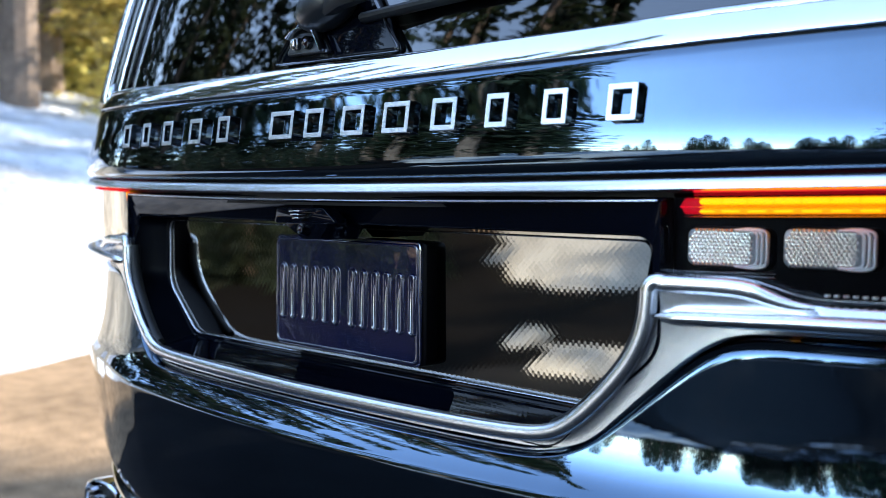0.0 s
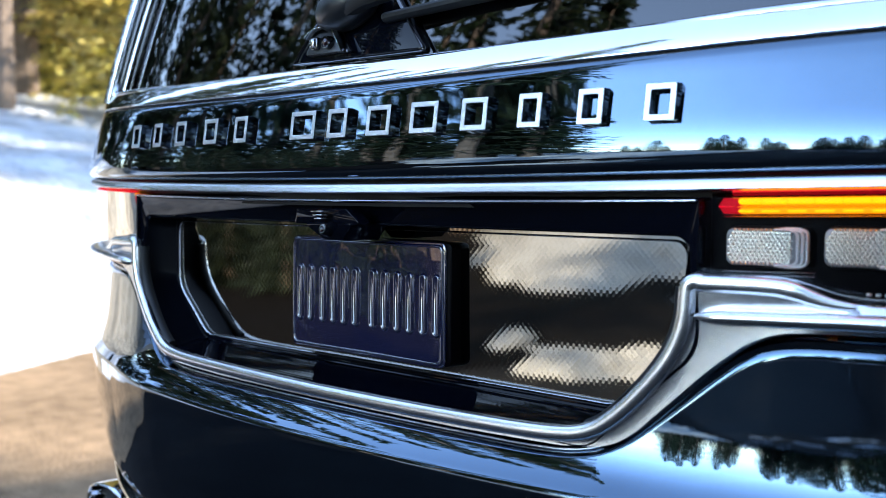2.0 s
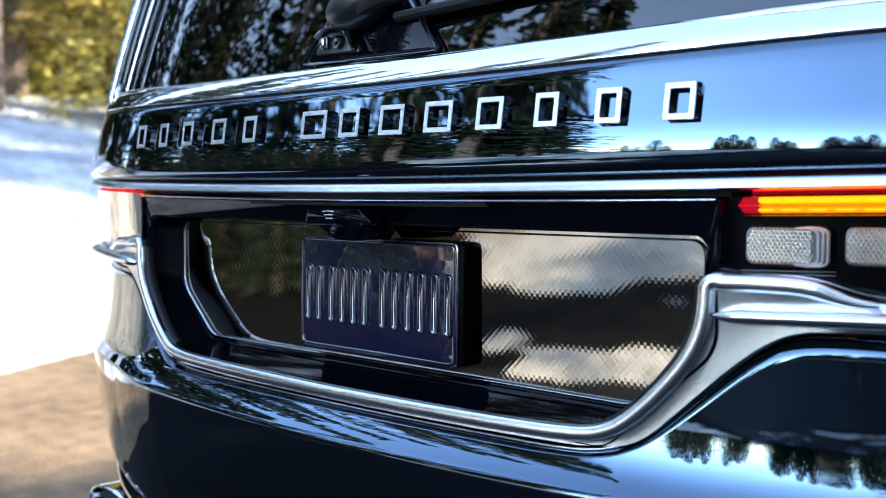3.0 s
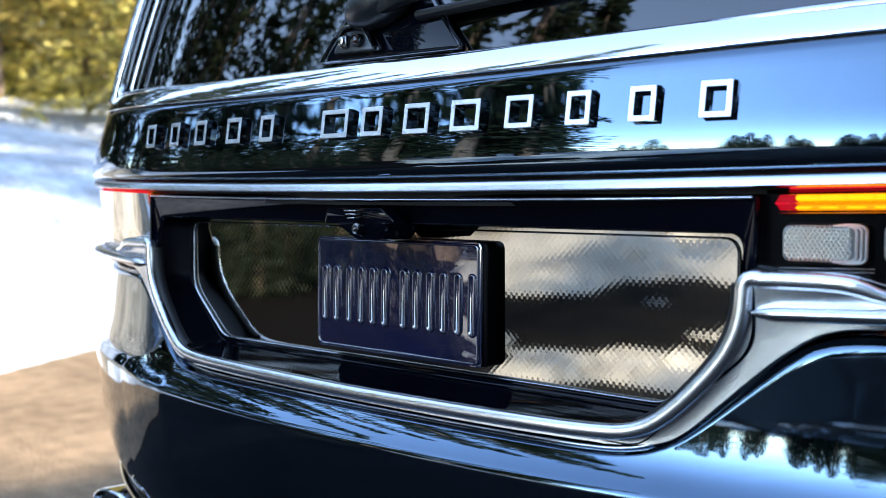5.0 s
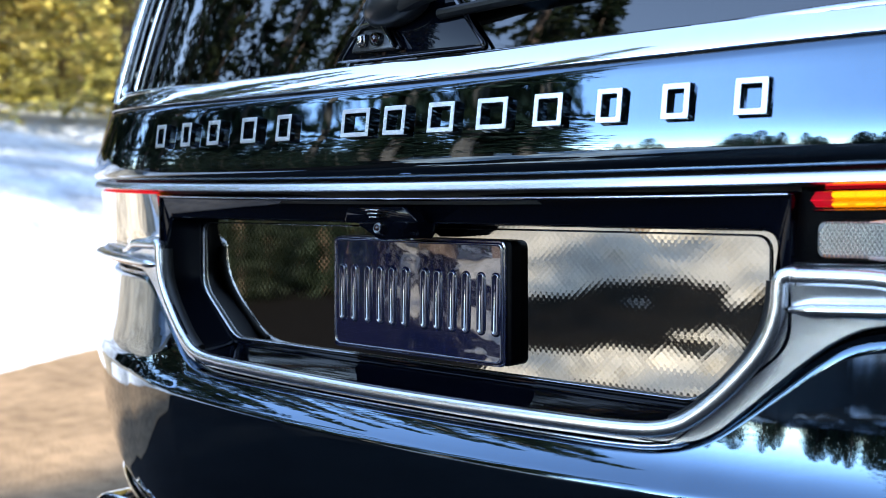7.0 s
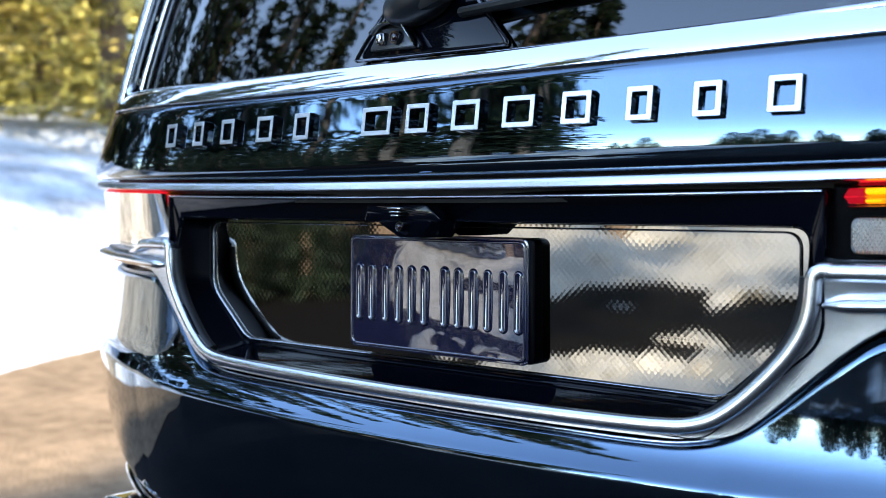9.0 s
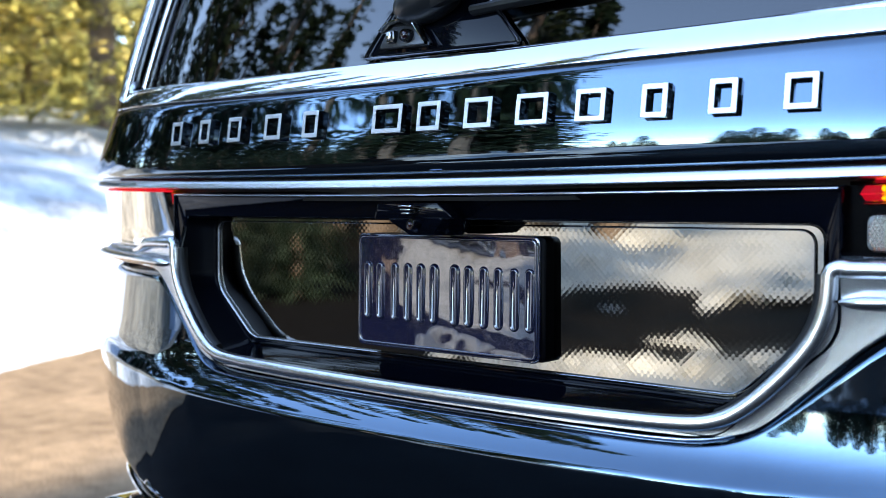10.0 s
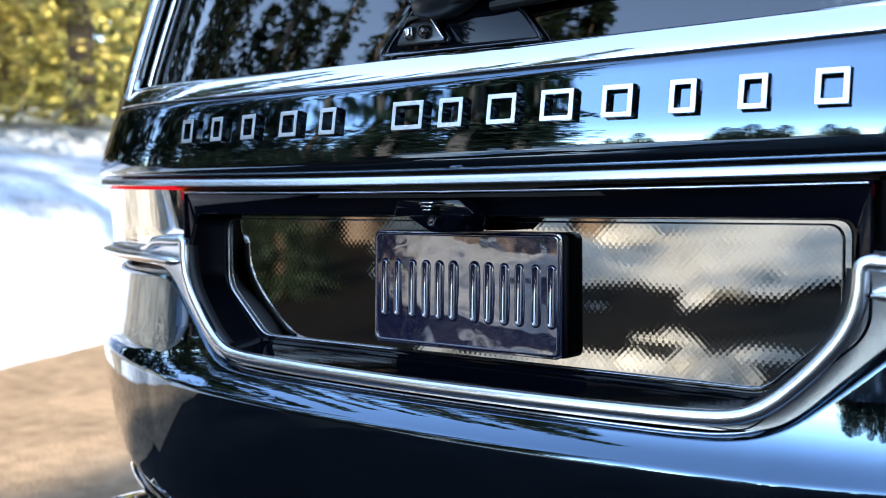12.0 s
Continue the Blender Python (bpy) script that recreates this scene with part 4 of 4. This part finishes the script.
for sx in (-1, 1):
    for ya in AXLES:
        bm = bmesh.new()
        rows = []
        for dx, r in ((-0.14, 0.28), (-0.14, 0.37), (-0.11, 0.40), (0.11, 0.40), (0.14, 0.37), (0.14, 0.28)):
            rows.append([(sx * 0.88 + dx, ya + r * math.cos(a), 0.40 + r * math.sin(a)) for a in np.linspace(0, 2 * math.pi, 48, endpoint=False)])
        loft(rows, bm, True)
        wheel = part("wheel", recalc(bm), TYRE, car, "black tyre on a silver rim", 40)
        bm = bmesh.new()
        for i in range(10):
            a = 2 * math.pi * i / 10
            c, s = math.cos(a), math.sin(a)
            path = [(sx * 0.99, ya + c * r, 0.40 + s * r) for r in (0.03, 0.15, 0.28)]
            sweep(path, oval(0.022, 0.018, 8), bm, out=(sx, 0, 0))
        part("rim", bm, SATIN, wheel, "", 40)


# ---- ground, road, snow ----
def road_left(y):
    return -4.45 - 0.60 * (y if y < 6 else 6 + 0.12 * (y - 6)) if y > 0 else -4.45 - 0.36 * max(-6.5, min(0, y + 1.5))


def road_right(y):
    return 4.2 - 0.07 * max(0, y - 8) - 0.75 * min(0, max(y, -70))


def snow_height(x, y):
    d = road_left(y) - x
    e = x - road_right(y)
    lump = 0.16 * noise.noise(Vector((x * 0.7, y * 0.7, 0))) + 0.35 * noise.noise(Vector((x * 0.16, y * 0.16, 3)))
    back = max(0.0, min(1.0, (0.424 * (1.1 - max(x, -16)) - 4.0 - y) / 1.5))
    if d > -1.2 and back >= 1:
        return -0.06
    if d > -1.2:
        q = d + 0.3
        h = 0.85 * (1 - math.exp(-q / 0.8)) + 0.235 * max(0, q - 0.8) if q > 0 else 1.06 * q
        h = min(h, 2.48) * (1 + 0.05 * max(0, min(3, y - 3))) * (1 - back)
        return -0.06 + h + lump * max(0, min(1, q * 0.6)) * (1 - back)
    if e > -1.2:
        q = e + 0.3
        h = 0.7 * (1 - math.exp(-q / 0.9)) + 0.10 * max(0, q - 1) if q > 0 else 0.78 * q
        h = min(h, 1.8 + 0.02 * q)
        return -0.06 + h + lump * max(0, min(1, q * 0.6))
    return -1.0


def axis(lo, hi, fine):
    """Steps that are small near the car and grow with distance."""
    pos = [0.0]
    step = fine
    while pos[-1] < hi:
        step = fine if pos[-1] < 14 else step * 1.15
        pos.append(pos[-1] + step)
    neg = [0.0]
    step = fine
    while neg[-1] > lo:
        step = fine if neg[-1] > -14 else step * 1.15
        neg.append(neg[-1] - step)
    return sorted(set(neg + pos))


gx, gy = axis(-900, 900, 0.28), axis(-900, 900, 0.28)
verts = [(x, y, snow_height(x, y)) for y in gy for x in gx]
n = len(gx)
faces = [(j * n + i, j * n + i + 1, (j + 1) * n + i + 1, (j + 1) * n + i) for j in range(len(gy) - 1) for i in range(n - 1)]
me = bpy.data.meshes.new("ground")
me.from_pydata(verts, [], faces)
me.materials.append(SNOW)
me.shade_smooth()
tagged(new("ground", me), "snow-covered ground with ploughed banks along the road", "ground", kind="structure")

rows = []
for y in [-400, -200, -100, -60, -40] + list(range(-30, 32, 2)) + [40, 60, 90]:
    l, r = road_left(y), road_right(y)
    rows.append([(l - 1.2 + (r - l + 2.4) * k / 10, y, 0) for k in range(11)])
tagged(finish("road", loft(rows), ROAD), "dark dry asphalt road in dappled tree shade", "road", kind="structure")

rows = []
for j in range(41):
    y = -3.5 - 76 * (j / 40) ** 1.5
    x0 = 3.6 + 0.28 * (y + 3.5) if y > -16 else 0.1 + 0.06 * (y + 16)
    rows.append([(x0 + (75 - x0) * (i / 30) ** 1.7, y, 0.012 + (0.10 + 0.25 * noise.noise(Vector((x0 + i, y * 0.3, 0))) * (i > 1)) * min(1, i / 4)) for i in range(31)])
tagged(finish("verge", loft(rows), FLOOR), "bare brown soil verge with patches of old snow", "ground", kind="structure")

rows = []
for j in range(41):
    y = -1.2 - 80 * (j / 40) ** 1.5
    x0 = road_left(y) + 0.4
    fade = min(1, j / 6)
    rows.append([(x0 - 70 * (i / 40) ** 1.7, y, 0.012 + fade * (0.10 * (1 - math.exp(-70 * (i / 40) ** 1.7 / 2.0)) + 0.09 * noise.noise(Vector((i * 0.6, y * 0.4, 5))) * min(1, i / 6)))
                 for i in range(41)])
tagged(finish("verge", loft(rows), SHADED_SOIL), "bare forest soil beside the road, shade painted into its brown", "ground", kind="structure")
rows = []
for j in range(61):
    y = -1.6 + 33 * j / 60
    x0 = road_left(y)
    edge = 3.0 * min(1, 0.1 + j / 6) + 0.5 * noise.noise(Vector((0, y * 0.5, 7)))
    rows.append([(x0 - 0.5 + (edge + 0.5) * i / 16, y, 0.008 + 0.015 * (1 + noise.noise(Vector((i * 0.9, y * 1.5, 1)))) * math.sin(math.pi * i / 16)) for i in range(17)])
tagged(finish("shoulder", loft(rows), SHOULDER), "tan gritty dirt shoulder along the road", "ground", kind="structure")


# Unseen tan sheet, added so the car's corner mirrors less bright snow.
rows = []
for j in range(25):
    f = j / 24
    row = []
    for i in range(41):
        x = -4.4 - 16 * (i / 40) ** 1.3
        y0, y1 = -2.6, 0.424 * (1.1 - max(x, -16)) - 4.85
        row.append((x, y0 + (y1 - y0) * f, 0.016 + 0.05 * (1 + noise.noise(Vector((x * 0.8, f * 3, 4)))) * math.sin(math.pi * f)))
    rows.append(row)
tagged(finish("verge", loft(rows), SHOULDER), "tan dirt sheet added out of view to dim the mirrored snow", "ground", kind="structure")


rows = []
for j in range(41):
    y = -8.4 - 40 * (j / 40) ** 1.4
    xr = road_left(y) - 0.7 + 0.8 * noise.noise(Vector((1, y * 0.6, 2)))
    xl = 0.93 * y + 0.9 * noise.noise(Vector((5, y * 0.5, 2)))
    rows.append([(xr + (xl - xr) * i / 24, y + 0.5 * noise.noise(Vector((i * 0.5, 3, y))), 0.13 + (0.11 + 0.16 * noise.noise(Vector((i * 0.45, y * 0.6, 6)))) * min(1, j / 4) * math.sin(math.pi * min(1, (i + 1) / 14)))
                 for i in range(25)])
tagged(finish("snow_field", loft(rows), HEAP_SNOW), "uneven old snow lying between road and woods", "snow", kind="structure")


def snow_heap(x, y, rx, ry, h, turn, seed, mat=HEAP_SNOW, label="ploughed heap of old snow at the road edge"):
    """A ploughed lump of old snow."""
    rows = []
    for k in range(11):
        f = k / 10
        row = []
        for i in range(56):
            a = 6.283 * i / 56
            n = 1 + 0.32 * noise.noise(Vector((math.cos(a) * 1.6 + seed, math.sin(a) * 1.6, f * 2))) + 0.13 * noise.noise(Vector((math.cos(a) * 5 + seed, math.sin(a) * 5, f * 4)))
            row.append((rx * math.cos(a) * (1 - f ** 1.6) * n, ry * math.sin(a) * (1 - f ** 1.6) * n, -0.08 + (h + 0.08) * math.sin(f * math.pi / 2) * (0.8 + 0.3 * n - 0.1)))
        rows.append(row)
    ob = finish("snow_heap", loft(rows, closed=True), mat, None, "", 60)
    ob.matrix_basis = pose(x, y, 0, 0, 0, turn)
    tagged(ob, label, "snow heap", "snow heaps")


for n_heap, (x, y, rx, ry, h, turn) in enumerate(((-8.3, -11.9, 7.4, 1.7, 0.55, 55), (-5.6, -13.2, 6.4, 0.95, 0.42, 66), (-6.6, -11.8, 5.2, 0.75, 0.26, 61),
                                                  (-4.9, -9.4, 0.9, 0.35, 0.15, 40), (-8.8, -16.2, 1.6, 0.6, 0.5, 80), (-2.5, -4.25, 1.5, 0.30, 0.07, 6),
                                                  (-2.75, -6.0, 0.6, 0.16, 0.05, 40), (-2.75, -5.7, 0.4, 0.12, 0.05, -20))):
    snow_heap(x, y, rx, ry, h, turn, n_heap * 3.1)
lumps = random.Random(23)
for k in range(11):
    a, r = radians(137 + 2.1 * k + lumps.uniform(-0.8, 0.8)), lumps.uniform(4.9, 6.0)
    snow_heap(0.35 - r * math.sin(a), r * math.cos(a), lumps.uniform(0.16, 0.42), lumps.uniform(0.12, 0.26), lumps.uniform(0.04, 0.17), lumps.uniform(0, 180), 50 + k, HEAP_SNOW,
              "small ploughed lump of old snow beside the road")
snow_heap(-6.0, -0.2, 1.95, 1.5, 1.15, 112, 40, GRITTY_SNOW, "grit-stained heap of old snow against the bank")


# ---- pines ----
def pine_mesh(height, seed, low=0.12, width=0.20, density=1.0, fine=0.0, mat=None):
    rnd = random.Random(seed)
    vs, fs = [], []
    z = height * low
    while z < height * 0.985:
        f = z / height
        reach = height * width * (1 - f) ** 0.85 * (0.75 + 0.5 * rnd.random()) + 0.15
        arms = max(4, int((6 + 3 * (1 - f)) * density))
        a0 = rnd.random() * 6.28
        for k in range(arms):
            if rnd.random() < 0.12:
                continue
            ang = a0 + 6.283 * k / arms + rnd.uniform(-0.35, 0.35)
            length = reach * rnd.uniform(0.6, 1.15)
            droop = rnd.uniform(0.15, 0.5)
            dx, dy = math.cos(ang), math.sin(ang)
            steps = max(3, int(length / 0.45))
            for s in range(1, steps + 1):
                t = s / steps
                p = Vector((dx * length * t, dy * length * t, z - droop * length * t * t * 0.8 + 0.12 * length * t))
                size = (0.30 + 0.30 * (1 - t)) * (0.7 + 0.6 * rnd.random()) * (0.55 + 0.03 * height)
                if z < fine:
                    size *= 0.40
                for q in range(13 if z < fine else 3):
                    d1 = Vector((dx + rnd.uniform(-0.9, 0.9), dy + rnd.uniform(-0.9, 0.9), rnd.uniform(-0.55, 0.25))).normalized() * size
                    d2 = Vector((rnd.uniform(-1, 1), rnd.uniform(-1, 1), rnd.uniform(-0.6, 0.6))).normalized() * size * 0.38
                    o = p + Vector((rnd.uniform(-1, 1), rnd.uniform(-1, 1), rnd.uniform(-0.6, 0.6))) * size * (1.1 if z < fine else 0.35)
                    i = len(vs)
                    vs += [o - d1 * 0.25 - d2 * 0.5, o - d1 * 0.1 + d2 * 0.6, o + d1, o + d1 * 0.4 - d2 * 0.9]
                    fs.append((i, i + 1, i + 2, i + 3))
        z += height * 0.026 * rnd.uniform(0.8, 1.3) / density
    me = bpy.data.meshes.new("crown")
    me.from_pydata(vs, [], fs)
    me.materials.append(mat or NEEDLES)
    return me


def trunk_bm(height, seed):
    rnd = random.Random(seed)
    rows = []
    lean = rnd.uniform(-0.02, 0.02)
    for k in range(9):
        f = k / 8
        r = height * 0.016 * (1 - f) ** 0.8 + 0.02 + 0.10 * max(0, 0.08 - f)
        rows.append([(r * math.cos(a) + lean * f * height, r * math.sin(a), f * height * 0.97 - 0.6) for a in np.linspace(0, 6.283, 10, endpoint=False)])
    return loft(rows, closed=True)


kinds = []
for i, (h, low, wd, dn) in enumerate(((19, 0.10, 0.17, 1.0), (24, 0.22, 0.13, 0.9), (14, 0.05, 0.21, 1.1), (26, 0.34, 0.11, 0.8))):
    t = thing("pine_tree", "tall snow-country pine with ragged green crown", "tree", "pines along the road")
    part("trunk", trunk_bm(h, i + 5), BARK, t)
    crown = new("crown", pine_mesh(h, i + 11, low, wd, dn))
    crown.parent = t
    kinds.append((t, h))
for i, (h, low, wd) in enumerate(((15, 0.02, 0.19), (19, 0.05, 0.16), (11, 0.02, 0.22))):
    t = thing("pine_tree", "golden-green pine behind the snow bank, sunlight painted into its crown", "tree", "pines behind the bank")
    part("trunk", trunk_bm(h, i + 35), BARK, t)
    crown = new("crown", pine_mesh(h, i + 41, low, wd, 1.0, 7.5, SUN_TINTED_NEEDLES))
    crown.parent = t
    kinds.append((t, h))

rnd = random.Random(4)
spots = []


def plant(x, y, k, s, turn):
    spots.append((x, y))
    m = pose(x, y, max(0, snow_height(x, y)) - 0.1, 0, 0, turn)
    t = kinds[k][0]
    if t.get("set"):
        c = copy_thing(t, m)
    else:
        t["set"] = 1
        c = t
        c.matrix_basis = m
    c.scale = (s, s, s)


def clear_of(x, y, d):
    return all((x - a) ** 2 + (y - b) ** 2 > d * d for a, b in spots)


def sector(a0, a1, r0, r1, count, gap, kset=(0, 1, 2, 3), smin=0.8, smax=1.25):
    """Pines in a sector about the car; angles in degrees from straight ahead, to the left."""
    tries = made = 0
    while made < count and tries < count * 30:
        tries += 1
        a = radians(rnd.uniform(a0, a1))
        r = math.sqrt(rnd.uniform(r0 * r0, r1 * r1))
        x, y = -r * math.sin(a), r * math.cos(a)
        if road_left(y) - 3.5 < x < road_right(y) + 3.0 or not clear_of(x, y, gap):
            continue
        plant(x, y, rnd.choice(kset), rnd.uniform(smin, smax), rnd.uniform(0, 360))
        made += 1


for x, y, k, s in ((5.8, -17, 0, 0.9), (6.9, -14.5, 2, 1.1), (8.0, -19, 0, 1.0), (9.6, -15, 2, 1.15), (8.2, -25, 1, 0.9), (10, -22, 0, 0.9),
                   (12.5, -17, 3, 0.8), (16, -20, 0, 1.0), (20, -14, 1, 0.9)):
    plant(x, y, k, s, x * 70)
# Pines out of view, added to shade the road; gaps let sun through.
for i in range(46):
    y = -9 + 66 * i / 45
    if 38.2 < y < 57 or 23.5 < y < 28:
        continue
    plant(8.6 + rnd.uniform(0, 3.5) + 4.5 * (i % 3), y + rnd.uniform(-0.8, 0.8), (0, 1, 3, 1)[i % 4], rnd.uniform(0.95, 1.2) * (0.72 if 22 < y < 37 else 1), rnd.uniform(0, 360))
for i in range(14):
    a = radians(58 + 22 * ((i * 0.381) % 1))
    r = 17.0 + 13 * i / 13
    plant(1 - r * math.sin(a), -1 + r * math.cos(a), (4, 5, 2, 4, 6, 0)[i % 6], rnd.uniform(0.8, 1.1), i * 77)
plant(-13.32, 4.98, 3, 0.62, 40)
# More unseen pines, placed to dapple the bank and snow with their shadows.
plant(4.4, 47.5, 3, 1.12, 200)
plant(5.4, 19, 3, 0.80, 10)
plant(3.0, 36.5, 3, 1.10, 130)
plant(3.4, 40, 1, 1.20, 30)
plant(2.9, 43.5, 3, 1.12, 70)
# Tiny pines out of view, added to darken what the recess sheet mirrors.
for i in range(18):
    a = radians(112 + 22 * ((i * 0.618) % 1))
    r = 8.4 + 4.2 * i / 17
    plant(-r * math.sin(a), r * math.cos(a), 2, rnd.uniform(0.13, 0.19), i * 50)
# Small pines hidden by the car, added to shade the bank's upper slope.
for x, y, s in ((-12.0, 11.6, 0.45), (-13.2, 13.6, 0.48)):
    plant(x, y, 2, s, x * 90)
sector(40, 82, 27, 48, 22, 3.0, (0, 2, 0))
sector(84, 118, 17, 26, 19, 1.7, (0, 1, 0), 0.62, 0.82)
sector(112, 146, 30, 46, 20, 2.4, (0, 2, 2), 0.45, 0.70)
sector(118, 131, 24, 34, 5, 1.6, (1, 3, 0), 0.72, 0.95)
sector(133.5, 138, 20, 27, 4, 1.2, (1, 0), 0.72, 0.88)
sector(143.5, 150.5, 18, 27, 8, 1.4, (0, 1, 0), 0.80, 1.0)
sector(40, 152, 50, 90, 40, 5, (0, 2, 2), 0.6, 0.9)
for a0, a1, r0, count, size in ((157, 161, 58, 4, 0.55), (166, 171.5, 44, 9, 0.62), (174.5, 177.5, 48, 5, 0.60), (181.5, 188, 43, 12, 0.66), (190, 196, 40, 9, 0.66)):
    for i in range(count):
        a = radians(a0 + (a1 - a0) * ((i * 0.618) % 1))
        r = r0 + rnd.uniform(-4, 5)
        plant(-r * math.sin(a), r * math.cos(a), 2, size * rnd.uniform(0.62, 1.15), i * 71)
sector(215, 300, 30, 80, 26, 4.5)
sector(-20, 40, 40, 90, 20, 5)
for t, h in kinds:
    if "set" in t:
        del t["set"]

# far woods round the horizon
rnd = random.Random(9)
vs, fs = [], []
for i in range(1600):
    a = rnd.uniform(0, 6.283)
    r = rnd.uniform(190, 430)
    x, y = r * math.cos(a), r * math.sin(a)
    open_side = 150 < math.degrees(math.atan2(-x, y)) % 360 < 196
    h = rnd.uniform(9, 19) * (0.22 if open_side else 1.0)
    for lev in range(5):
        zb, zt = h * (0.05 + 0.18 * lev), h * min(1.0, 0.34 + 0.19 * lev)
        rad = h * 0.17 * (1 - lev / 5.5)
        top = len(vs)
        vs.append((x, y, zt))
        for k in range(7):
            b = 6.283 * k / 7 + lev
            rr = rad * rnd.uniform(0.6, 1.2)
            vs.append((x + rr * math.cos(b), y + rr * math.sin(b), zb + rnd.uniform(-0.5, 0.5)))
        for k in range(7):
            fs.append((top, top + 1 + k, top + 1 + (k + 1) % 7))
me = bpy.data.meshes.new("far_woods")
me.from_pydata(vs, [], fs)
me.materials.append(NEEDLES)
tagged(new("far_woods", me), "dense dark pine woods on the horizon", "woods", kind="stuff")
